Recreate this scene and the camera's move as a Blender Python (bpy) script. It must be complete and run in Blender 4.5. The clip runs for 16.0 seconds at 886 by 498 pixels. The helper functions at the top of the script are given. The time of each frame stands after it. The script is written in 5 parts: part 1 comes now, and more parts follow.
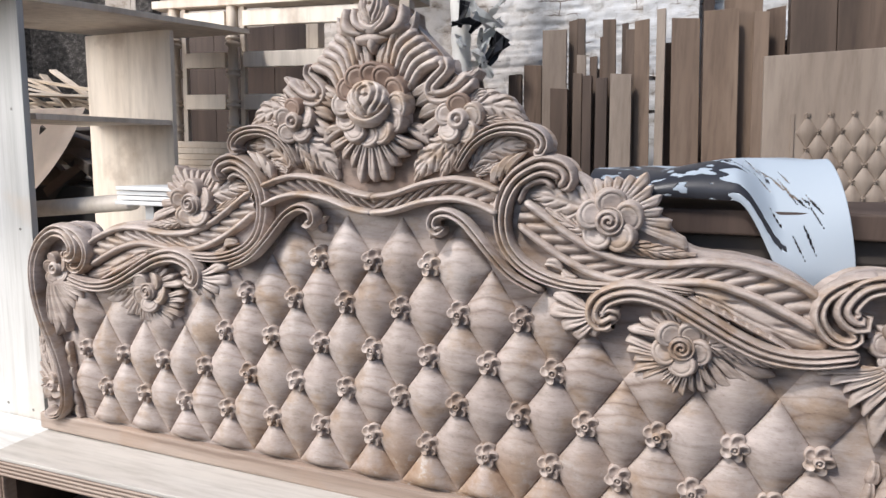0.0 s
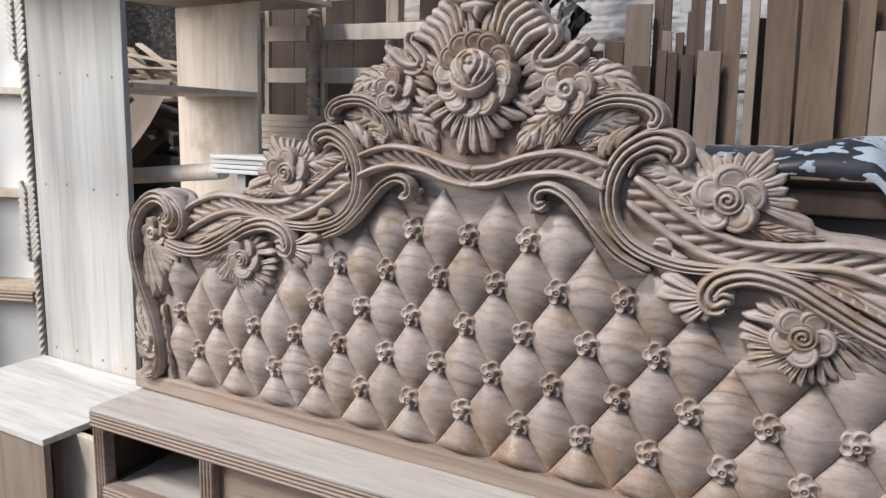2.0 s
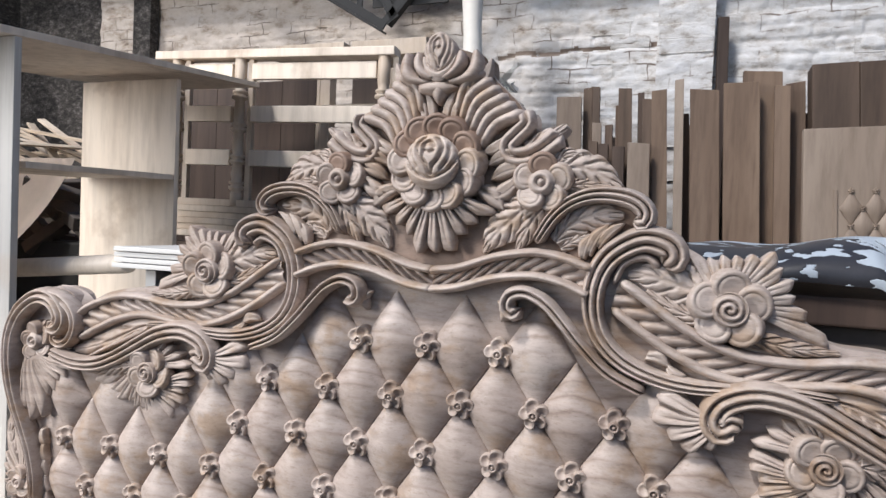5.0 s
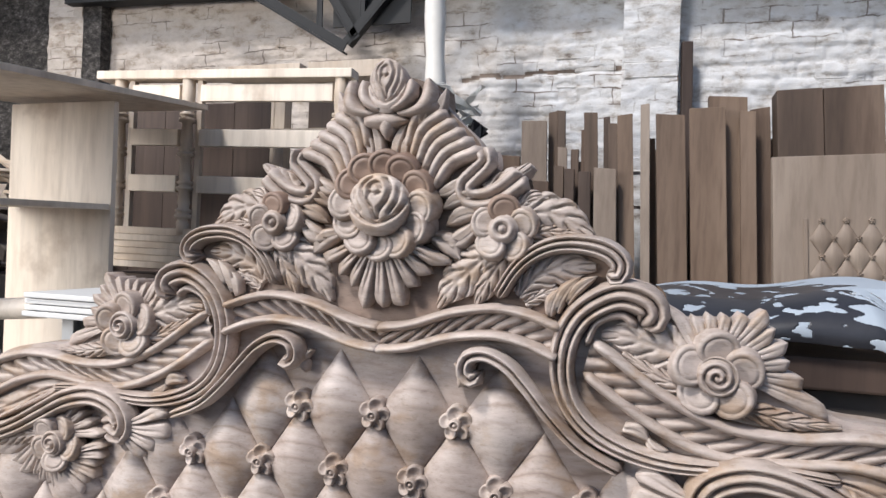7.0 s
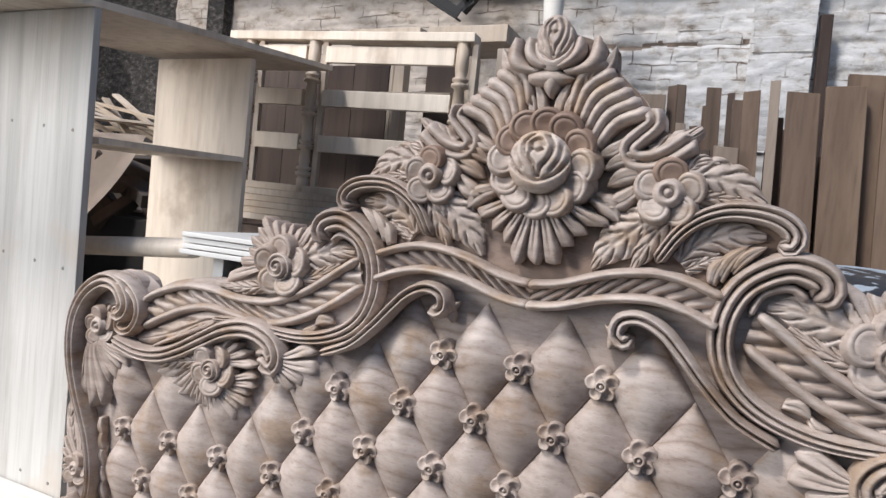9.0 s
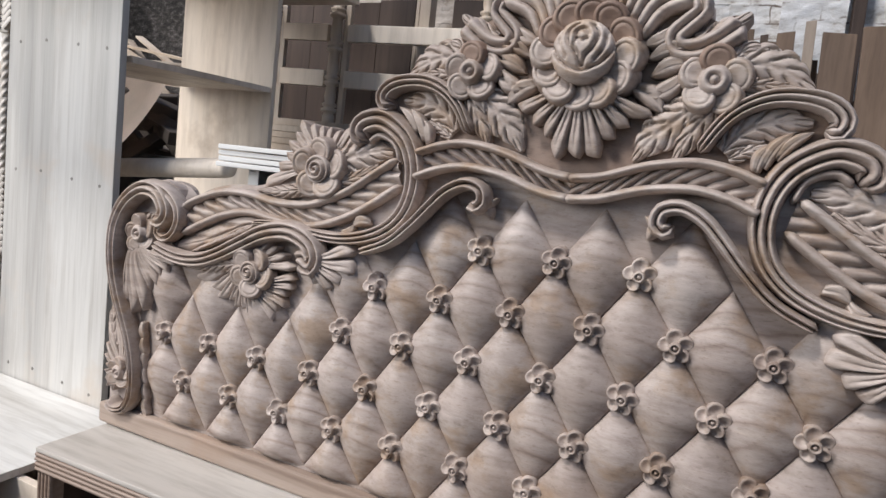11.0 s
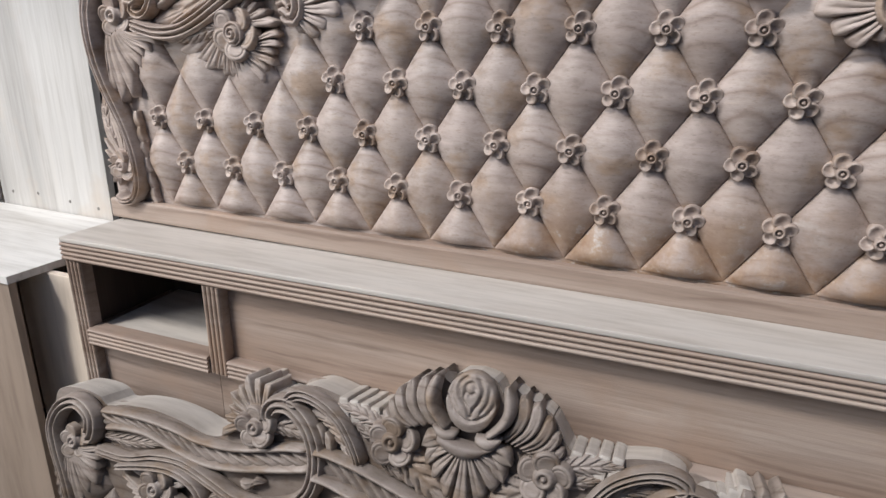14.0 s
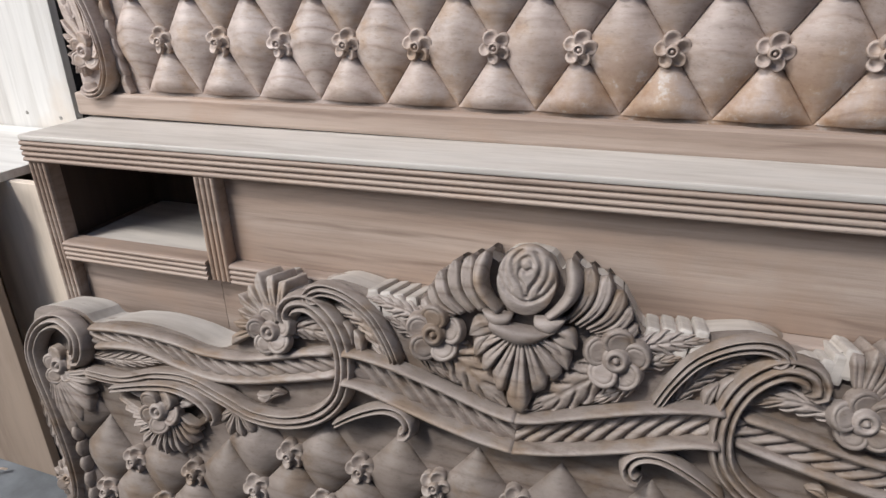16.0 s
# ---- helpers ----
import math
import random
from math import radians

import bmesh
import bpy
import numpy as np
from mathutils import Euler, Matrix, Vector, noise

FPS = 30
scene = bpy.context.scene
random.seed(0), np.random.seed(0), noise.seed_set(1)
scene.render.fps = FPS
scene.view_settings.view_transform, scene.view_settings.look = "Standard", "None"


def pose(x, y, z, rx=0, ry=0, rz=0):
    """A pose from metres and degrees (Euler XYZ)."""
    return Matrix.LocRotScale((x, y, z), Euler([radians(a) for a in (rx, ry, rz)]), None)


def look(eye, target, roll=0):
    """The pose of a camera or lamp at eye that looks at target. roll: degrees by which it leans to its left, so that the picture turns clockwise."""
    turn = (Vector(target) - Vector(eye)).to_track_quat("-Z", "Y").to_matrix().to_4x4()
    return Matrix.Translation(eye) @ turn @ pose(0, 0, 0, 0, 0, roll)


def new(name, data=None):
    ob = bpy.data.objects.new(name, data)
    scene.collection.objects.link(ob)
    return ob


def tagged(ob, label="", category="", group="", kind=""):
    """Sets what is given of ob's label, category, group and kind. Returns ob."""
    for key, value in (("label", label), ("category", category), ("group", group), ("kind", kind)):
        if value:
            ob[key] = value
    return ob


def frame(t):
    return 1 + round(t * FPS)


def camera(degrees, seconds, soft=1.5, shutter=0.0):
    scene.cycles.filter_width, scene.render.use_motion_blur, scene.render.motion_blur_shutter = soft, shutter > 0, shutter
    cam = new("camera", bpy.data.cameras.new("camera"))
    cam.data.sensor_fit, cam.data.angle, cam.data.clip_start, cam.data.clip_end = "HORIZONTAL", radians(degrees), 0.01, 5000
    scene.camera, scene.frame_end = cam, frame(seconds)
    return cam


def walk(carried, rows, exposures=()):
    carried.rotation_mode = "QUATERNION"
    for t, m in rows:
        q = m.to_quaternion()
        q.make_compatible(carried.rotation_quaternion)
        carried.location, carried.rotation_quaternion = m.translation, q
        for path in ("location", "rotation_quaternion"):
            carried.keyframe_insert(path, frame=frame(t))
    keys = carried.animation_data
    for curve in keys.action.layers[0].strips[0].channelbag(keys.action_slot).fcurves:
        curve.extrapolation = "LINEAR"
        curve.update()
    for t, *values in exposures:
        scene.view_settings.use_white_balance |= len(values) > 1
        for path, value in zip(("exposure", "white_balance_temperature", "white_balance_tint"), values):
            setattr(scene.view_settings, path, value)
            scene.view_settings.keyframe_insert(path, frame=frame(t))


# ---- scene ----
cam = camera(69.3, 16.0)
PATH = [
    (0, (0.586, -1.153, 1.552), (-0.13, 0.697, 1.295), 0.7),
    (0.5, (0.579, -1.154, 1.563), (-0.151, 0.699, 1.38), 0.3),
    (1, (0.56, -1.167, 1.561), (-0.225, 0.663, 1.374), 0.8),
    (1.5, (0.537, -1.169, 1.552), (-0.298, 0.633, 1.32), 1.4),
    (2, (0.502, -1.162, 1.534), (-0.369, 0.61, 1.214), 1.9),
    (2.5, (0.451, -1.148, 1.523), (-0.428, 0.617, 1.19), 0.4),
    (3, (0.419, -1.143, 1.522), (-0.52, 0.598, 1.229), 1.1),
    (3.5, (0.393, -1.135, 1.525), (-0.52, 0.631, 1.305), 1.9),
    (4, (0.374, -1.111, 1.543), (-0.49, 0.687, 1.401), 1.6),
    (4.5, (0.372, -1.069, 1.553), (-0.39, 0.778, 1.467), 1.6),
    (5, (0.367, -1.021, 1.557), (-0.294, 0.866, 1.498), 2.4),
    (5.2, (0.363, -1.002, 1.572), (-0.28, 0.889, 1.489), 2.1),
    (7.5, (0.346, -0.886, 1.611), (-0.217, 1.033, 1.623), 2.3),
    (8, (0.335, -0.889, 1.616), (-0.268, 1.018, 1.618), 2.7),
    (8.5, (0.295, -0.907, 1.598), (-0.405, 0.966, 1.559), 4.3),
    (9, (0.256, -0.937, 1.575), (-0.548, 0.892, 1.477), 5.7),
    (9.2, (0.247, -0.949, 1.568), (-0.58, 0.868, 1.455), 6.0),
    (11.3, (0.241, -0.972, 1.441), (-0.594, 0.825, 1.17), 6.5),
    (11.5, (0.249, -0.98, 1.422), (-0.591, 0.806, 1.097), 6.6),
    (12, (0.265, -0.996, 1.377), (-0.557, 0.784, 0.982), 5.4),
    (12.5, (0.266, -1.006, 1.352), (-0.559, 0.755, 0.884), 1.6),
    (13, (0.267, -1.02, 1.316), (-0.557, 0.728, 0.8), 2.1),
    (13.5, (0.274, -1.022, 1.289), (-0.526, 0.719, 0.717), 1.8),
    (14, (0.274, -1.02, 1.26), (-0.481, 0.718, 0.62), 0.7),
    (14.2, (0.26, -1.02, 1.245), (-0.498, 0.701, 0.565), 0.1),
    (14.5, (0.238, -1.018, 1.218), (-0.537, 0.666, 0.467), -0.5),
    (15, (0.208, -0.997, 1.163), (-0.556, 0.655, 0.333), -1.0),
    (15.5, (0.178, -0.985, 1.13), (-0.529, 0.678, 0.272), -0.9),
    (16, (0.144, -0.963, 1.099), (-0.515, 0.749, 0.302), -1.3),
]
walk(cam, [(t, look(eye, target, roll)) for t, eye, target, roll in PATH], exposures=[(0, 0.74), (1.5, 0.48), (3.5, 0.31), (5, 0.60), (8, 0.68), (9, 0.50), (11.5, 0.29), (12.5, 0.30), (14.5, 0.30), (16, 0.46)])

# ---- world, light ----
world = bpy.data.worlds.new("world")
scene.world = world
world.use_nodes = True
wn = world.node_tree
bg = wn.nodes["Background"]
sky = wn.nodes.new("ShaderNodeTexSky")
sky.sky_type, sky.sun_disc = "NISHITA", False
sky.sun_elevation, sky.sun_rotation = radians(53), radians(210)
wn.links.new(sky.outputs[0], bg.inputs[0])
bg.inputs[1].default_value = 0.085
sun_data = bpy.data.lights.new("sun", "SUN")
sun_data.energy, sun_data.angle, sun_data.color = 2.2, radians(9), (1.0, 0.97, 0.945)
sun = new("sun", sun_data)
sun.matrix_world = look((-2.0, -3.5, 5.9), (0, 0, 0.5))
# Added lamp, no source seen: fills from the left and lifts the bookcase.
fill_data = bpy.data.lights.new("left_fill_lamp", "AREA")
fill_data.shape, fill_data.size, fill_data.size_y, fill_data.energy, fill_data.color = "RECTANGLE", 2.0, 1.6, 112.0, (1.0, 0.975, 0.965)
opening = new("left_fill_lamp", fill_data)
opening.matrix_world = look((-3.3, -2.42, 2.35), (-2.9, 0.0, 1.60))
FLOOR = 0.08


# ---- materials ----
def material(name):
    m = bpy.data.materials.new(name)
    m.use_nodes = True
    nt = m.node_tree
    return m, nt, nt.nodes["Principled BSDF"]


def ramp(nt, fac, stops):
    r = nt.nodes.new("ShaderNodeValToRGB")
    els = r.color_ramp.elements
    while len(els) < len(stops):
        els.new(0.5)
    for e, (p, c) in zip(els, stops):
        e.position, e.color = p, (*c, 1)
    nt.links.new(fac, r.inputs[0])
    return r.outputs[0]


def noise_tex(nt, vec, scale, detail=4, rough=0.55):
    n = nt.nodes.new("ShaderNodeTexNoise")
    n.inputs["Scale"].default_value, n.inputs["Detail"].default_value, n.inputs["Roughness"].default_value = scale, detail, rough
    nt.links.new(vec, n.inputs["Vector"])
    return n.outputs["Fac"]


def stretch(nt, vec, sx, sy, sz):
    m = nt.nodes.new("ShaderNodeMapping")
    m.inputs["Scale"].default_value = (sx, sy, sz)
    nt.links.new(vec, m.inputs["Vector"])
    return m.outputs[0]


def mix(nt, fac, a, b, mode="MIX"):
    m = nt.nodes.new("ShaderNodeMix")
    m.data_type, m.blend_type = "RGBA", mode
    for sock, v in ((m.inputs["Factor"], fac), (m.inputs["A"], a), (m.inputs["B"], b)):
        if isinstance(v, (int, float)):
            sock.default_value = v
        elif isinstance(v, tuple):
            sock.default_value = (*v, 1)
        else:
            nt.links.new(v, sock)
    return m.outputs["Result"]


def bump(nt, bsdf, height, strength, distance):
    b = nt.nodes.new("ShaderNodeBump")
    b.inputs["Strength"].default_value, b.inputs["Distance"].default_value = strength, distance
    nt.links.new(height, b.inputs["Height"])
    nt.links.new(b.outputs[0], bsdf.inputs["Normal"])


def wood(name, dark, mid, light, grain=(1.5, 14, 30), rough=0.6, vary=0.25, stain=None, ring=60.0, lines_by=0.55, drift=False, stained=False):
    """Bare timber: long grain, growth lines that follow the cut, pale and dark streaks, a tint of its own for each piece."""
    m, nt, bsdf = material(name)
    pos = nt.nodes.new("ShaderNodeNewGeometry").outputs["Position"]
    info = nt.nodes.new("ShaderNodeObjectInfo")
    shift = nt.nodes.new("ShaderNodeVectorMath")
    shift.operation = "MULTIPLY_ADD"
    nt.links.new(info.outputs["Random"], shift.inputs[0])
    shift.inputs[1].default_value = (vary * 4, vary * 4, vary * 4)
    nt.links.new(pos, shift.inputs[2])
    vec = shift.outputs[0]
    broad = noise_tex(nt, stretch(nt, vec, *[g * 0.35 for g in grain]), 1.0, 3)
    fine = noise_tex(nt, stretch(nt, vec, *[g * 4 for g in grain]), 1.0, 5, 0.65)
    wave = nt.nodes.new("ShaderNodeTexWave")
    wave.wave_type, wave.bands_direction = "BANDS", "Z" if grain[2] >= grain[0] else "X"
    wave.inputs["Scale"].default_value, wave.inputs["Distortion"].default_value = ring / 10, 4.5
    wave.inputs["Detail"].default_value, wave.inputs["Detail Scale"].default_value = 3, 1.2
    nt.links.new(stretch(nt, vec, 0.35 if grain[2] >= grain[0] else 1, 1.6, 1.0 if grain[2] >= grain[0] else 0.2), wave.inputs["Vector"])
    if drift:
        # the cut follows the relief, so growth lines bow over each swelling
        tilt = nt.nodes.new("ShaderNodeMapping")
        tilt.inputs["Rotation"].default_value = (radians(38), 0, radians(4))
        nt.links.new(stretch(nt, vec, 0.35, 1.0, 1.0), tilt.inputs["Vector"])
        nt.links.new(tilt.outputs[0], wave.inputs["Vector"])
    base = ramp(nt, broad, [(0.3, dark), (0.5, mid), (0.72, light)])
    lines = ramp(nt, wave.outputs["Fac"], [(0.0, (0.58, 0.53, 0.50)), (0.035, (0.82, 0.79, 0.77)), (0.10, (1, 1, 1)), (1.0, (1, 1, 1))])
    if drift:
        lines = ramp(nt, wave.outputs["Fac"], [(0.0, (0.60, 0.53, 0.48)), (0.05, (0.80, 0.75, 0.71)), (0.20, (0.93, 0.905, 0.885)), (0.5, (1, 1, 1)), (1.0, (1.04, 1.03, 1.02))])
    lines = mix(nt, ramp(nt, noise_tex(nt, vec, 4.0, 3), [(0.42, (0, 0, 0)), (0.62, (1, 1, 1))]), (1.0, 1.0, 1.0), lines)
    col = mix(nt, lines_by, base, lines, "MULTIPLY")
    grain_c = ramp(nt, fine, [(0.3, (0.72, 0.7, 0.68)), (0.55, (1.0, 1.0, 1.0)), (0.8, (1.1, 1.08, 1.05))])
    col = mix(nt, 0.8, col, grain_c, "MULTIPLY")
    if drift:
        # tan heart patches in pinkish-grey wood, rubbed dust, fine dark flecks
        d1 = ramp(nt, noise_tex(nt, stretch(nt, vec, 1, 1, 1.4), 11.0, 5, 0.62), [(0.40, (1.08, 1.08, 1.10)), (0.52, (1, 1, 1)), (0.64, (0.86, 0.75, 0.62))])
        col = mix(nt, 0.9, col, d1, "MULTIPLY")
        d2 = ramp(nt, noise_tex(nt, stretch(nt, vec, 1, 1, 2.0), 34.0, 6, 0.72), [(0.30, (0.76, 0.73, 0.71)), (0.46, (1, 1, 1)), (0.68, (1.12, 1.12, 1.13))])
        col = mix(nt, 0.9, col, d2, "MULTIPLY")
        d3 = ramp(nt, noise_tex(nt, stretch(nt, vec, 0.25, 1, 1), 260.0, 3, 0.6), [(0.30, (0.72, 0.68, 0.65)), (0.42, (1, 1, 1))])
        col = mix(nt, 0.7, col, d3, "MULTIPLY")
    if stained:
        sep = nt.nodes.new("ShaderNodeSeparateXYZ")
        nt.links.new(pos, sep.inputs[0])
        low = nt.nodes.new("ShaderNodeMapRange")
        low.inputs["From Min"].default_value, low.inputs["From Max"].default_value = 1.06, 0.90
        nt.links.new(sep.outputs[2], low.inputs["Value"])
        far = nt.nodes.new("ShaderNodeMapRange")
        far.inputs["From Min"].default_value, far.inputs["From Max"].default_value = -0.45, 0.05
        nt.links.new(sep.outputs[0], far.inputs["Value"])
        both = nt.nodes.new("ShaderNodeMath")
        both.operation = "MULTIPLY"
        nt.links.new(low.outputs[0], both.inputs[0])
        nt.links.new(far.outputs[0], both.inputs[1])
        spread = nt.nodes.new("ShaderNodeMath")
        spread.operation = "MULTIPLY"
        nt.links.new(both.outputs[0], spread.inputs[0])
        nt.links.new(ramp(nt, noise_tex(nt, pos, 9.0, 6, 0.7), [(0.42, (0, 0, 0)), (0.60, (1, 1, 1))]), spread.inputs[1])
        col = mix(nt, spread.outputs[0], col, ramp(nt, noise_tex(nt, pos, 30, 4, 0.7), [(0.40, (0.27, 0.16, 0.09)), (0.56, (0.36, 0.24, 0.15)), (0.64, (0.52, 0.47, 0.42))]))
    if stain:
        blot = ramp(nt, noise_tex(nt, vec, 3.1, 5, 0.6), [(0.56, (0, 0, 0)), (0.72, (1, 1, 1))])
        col = mix(nt, blot, col, stain)
    tint = ramp(nt, info.outputs["Random"], [(0, (1 - vary, 1 - vary, 1 - vary * 0.9)), (1, (1 + vary * 0.25, 1 + vary * 0.2, 1 + vary * 0.15))])
    col = mix(nt, 1.0, col, tint, "MULTIPLY")
    nt.links.new(col, bsdf.inputs["Base Color"])
    bsdf.inputs["Roughness"].default_value = rough
    bump(nt, bsdf, fine, 0.4 if drift else 0.25, 0.003)
    return m


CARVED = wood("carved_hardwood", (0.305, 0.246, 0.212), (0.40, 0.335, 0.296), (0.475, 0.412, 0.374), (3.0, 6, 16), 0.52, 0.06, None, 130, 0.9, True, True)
SANDED = wood("sanded_hardwood", (0.275, 0.216, 0.181), (0.405, 0.335, 0.290), (0.50, 0.432, 0.386), (3.0, 6, 16), 0.5, 0.06, None, 130, 0.7, True)
SHADED_HEARTWOOD = wood("shaded_heartwood", (0.16, 0.108, 0.080), (0.245, 0.178, 0.138), (0.32, 0.248, 0.202), (3.0, 6, 12), 0.6, 0.08, None, 90, 0.8, True)
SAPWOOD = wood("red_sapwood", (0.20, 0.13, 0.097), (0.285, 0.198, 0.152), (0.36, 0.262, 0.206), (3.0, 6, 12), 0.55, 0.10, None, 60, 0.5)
# Footboard: own greyer wood, darkened for light falling off towards the floor; pads most.
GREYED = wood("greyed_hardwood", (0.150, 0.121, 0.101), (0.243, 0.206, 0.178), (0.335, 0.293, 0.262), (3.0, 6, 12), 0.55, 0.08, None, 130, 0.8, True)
SHADED_GROUND = wood("shaded_hardwood", (0.100, 0.080, 0.066), (0.160, 0.132, 0.112), (0.232, 0.198, 0.173), (3.0, 6, 12), 0.6, 0.08, None, 130, 0.8, True)
PLANED = wood("planed_hardwood", (0.22, 0.155, 0.118), (0.325, 0.252, 0.205), (0.41, 0.338, 0.288), (1.3, 14, 34), 0.55, 0.12, (0.33, 0.235, 0.175), 60, 0.6)
PALE = wood("pale_board", (0.27, 0.265, 0.255), (0.485, 0.475, 0.452), (0.575, 0.57, 0.55), (16, 16, 0.6), 0.5, 0.05, (0.47, 0.40, 0.33), 12, 0.3)
PALE_FLAT = wood("pale_board_flat", (0.50, 0.485, 0.455), (0.64, 0.63, 0.60), (0.72, 0.715, 0.70), (1.2, 14, 9), 0.5, 0.05, None, 12, 0.2)
# Hardwood lightened for upward faces catching light; also the cabinets' pale trim.
LEDGE = wood("lightened_hardwood", (0.37, 0.335, 0.295), (0.47, 0.435, 0.395), (0.54, 0.515, 0.48), (1.4, 12, 10), 0.5, 0.05, None, 14, 0.25)
TAN = wood("tan_board", (0.34, 0.265, 0.20), (0.47, 0.39, 0.31), (0.56, 0.485, 0.405), (8, 8, 0.9), 0.55, 0.12, (0.44, 0.34, 0.25), 22, 0.3)
PLANK = wood("rough_plank", (0.07, 0.042, 0.027), (0.145, 0.094, 0.063), (0.235, 0.165, 0.116), (14, 14, 0.9), 0.75, 0.5, None, 40)
QUILT = wood("tan_panel", (0.17, 0.124, 0.092), (0.265, 0.205, 0.158), (0.35, 0.282, 0.225), (8, 8, 1.0), 0.6, 0.08, None, 30, 0.4)
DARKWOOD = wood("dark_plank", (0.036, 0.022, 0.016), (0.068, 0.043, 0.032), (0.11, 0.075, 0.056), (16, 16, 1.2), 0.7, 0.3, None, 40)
KNOTTED = wood("knotted_board", (0.50, 0.41, 0.325), (0.69, 0.60, 0.50), (0.76, 0.68, 0.585), (6, 6, 0.7), 0.55, 0.06, (0.38, 0.29, 0.215), 16, 0.45)
SAWN = wood("sawn_board", (0.08, 0.050, 0.032), (0.155, 0.103, 0.070), (0.235, 0.166, 0.118), (10, 10, 0.8), 0.7, 0.25, None, 30, 0.5)
LATH = wood("pale_lath", (0.42, 0.33, 0.24), (0.58, 0.48, 0.37), (0.68, 0.58, 0.47), (2, 12, 20), 0.65, 0.3, None, 40)


def plaster():
    m, nt, bsdf = material("whitewashed_brick")
    pos = nt.nodes.new("ShaderNodeNewGeometry").outputs["Position"]
    dirt = noise_tex(nt, pos, 1.3, 6, 0.7)
    spots = noise_tex(nt, stretch(nt, pos, 5.5, 5.5, 10), 1.0, 7, 0.72)
    info = nt.nodes.new("ShaderNodeObjectInfo")
    c = ramp(nt, spots, [(0.31, (0.15, 0.12, 0.10)), (0.39, (0.44, 0.41, 0.38)), (0.48, (0.62, 0.61, 0.60)), (0.7, (0.75, 0.755, 0.77))])
    patch = ramp(nt, dirt, [(0.5, (0, 0, 0)), (0.72, (1, 1, 1))])
    c = mix(nt, mix(nt, 0.5, patch, (0, 0, 0)), c, (0.42, 0.34, 0.27))
    sep = nt.nodes.new("ShaderNodeSeparateXYZ")
    nt.links.new(pos, sep.inputs[0])
    edge = nt.nodes.new("ShaderNodeMath")
    edge.operation = "MULTIPLY_ADD"
    nt.links.new(noise_tex(nt, pos, 0.9, 4, 0.6), edge.inputs[0])
    edge.inputs[1].default_value = 2.5
    nt.links.new(sep.outputs[0], edge.inputs[2])
    grime = ramp(nt, edge.outputs[0], [(0.0, (0.76, 0.65, 0.55)), (0.9, (0.95, 0.92, 0.89)), (1.0, (1, 1, 1))])
    c = mix(nt, 0.8, c, grime, "MULTIPLY")
    wob = nt.nodes.new("ShaderNodeTexNoise")
    wob.inputs["Scale"].default_value, wob.inputs["Detail"].default_value = 5.0, 4
    nt.links.new(pos, wob.inputs["Vector"])
    bent = nt.nodes.new("ShaderNodeVectorMath")
    bent.operation = "MULTIPLY_ADD"
    nt.links.new(wob.outputs["Color"], bent.inputs[0])
    bent.inputs[1].default_value = (0.07, 0.07, 0.07)
    nt.links.new(pos, bent.inputs[2])
    flat = nt.nodes.new("ShaderNodeSeparateXYZ")
    nt.links.new(bent.outputs[0], flat.inputs[0])
    face = nt.nodes.new("ShaderNodeCombineXYZ")
    nt.links.new(flat.outputs[0], face.inputs[0])
    nt.links.new(flat.outputs[2], face.inputs[1])
    courses = nt.nodes.new("ShaderNodeTexBrick")
    courses.inputs["Scale"].default_value, courses.inputs["Brick Width"].default_value, courses.inputs["Row Height"].default_value = 1.0, 0.24, 0.088
    courses.inputs["Mortar Size"].default_value, courses.inputs["Mortar Smooth"].default_value = 0.006, 0.6
    nt.links.new(face.outputs[0], courses.inputs["Vector"])
    where = mix(nt, 1.0, ramp(nt, noise_tex(nt, pos, 3.2, 5, 0.7), [(0.50, (0, 0, 0)), (0.60, (1, 1, 1))]), courses.outputs["Fac"], "MULTIPLY")
    c = mix(nt, where, c, (0.20, 0.165, 0.14))
    tint = ramp(nt, info.outputs["Random"], [(0, (0.86, 0.85, 0.84)), (1, (1.02, 1.02, 1.03))])
    nt.links.new(mix(nt, 1.0, c, tint, "MULTIPLY"), bsdf.inputs["Base Color"])
    bsdf.inputs["Roughness"].default_value = 0.95
    bump(nt, bsdf, spots, 0.7, 0.02)
    return m


def plain(name, color, rough=0.7, metal=0.0, scale=30.0, amount=0.25, bumpy=0.15):
    m, nt, bsdf = material(name)
    pos = nt.nodes.new("ShaderNodeNewGeometry").outputs["Position"]
    n = noise_tex(nt, pos, scale, 5, 0.6)
    n2 = noise_tex(nt, pos, scale * 0.12, 4, 0.6)
    lo = tuple(c * (1 - amount) for c in color)
    hi = tuple(min(1, c * (1 + amount)) for c in color)
    c = mix(nt, 0.5, ramp(nt, n, [(0.3, lo), (0.7, hi)]), ramp(nt, n2, [(0.3, lo), (0.7, hi)]))
    nt.links.new(c, bsdf.inputs["Base Color"])
    bsdf.inputs["Roughness"].default_value, bsdf.inputs["Metallic"].default_value = rough, metal
    bump(nt, bsdf, n, bumpy, 0.003)
    return m


WALL = plaster()


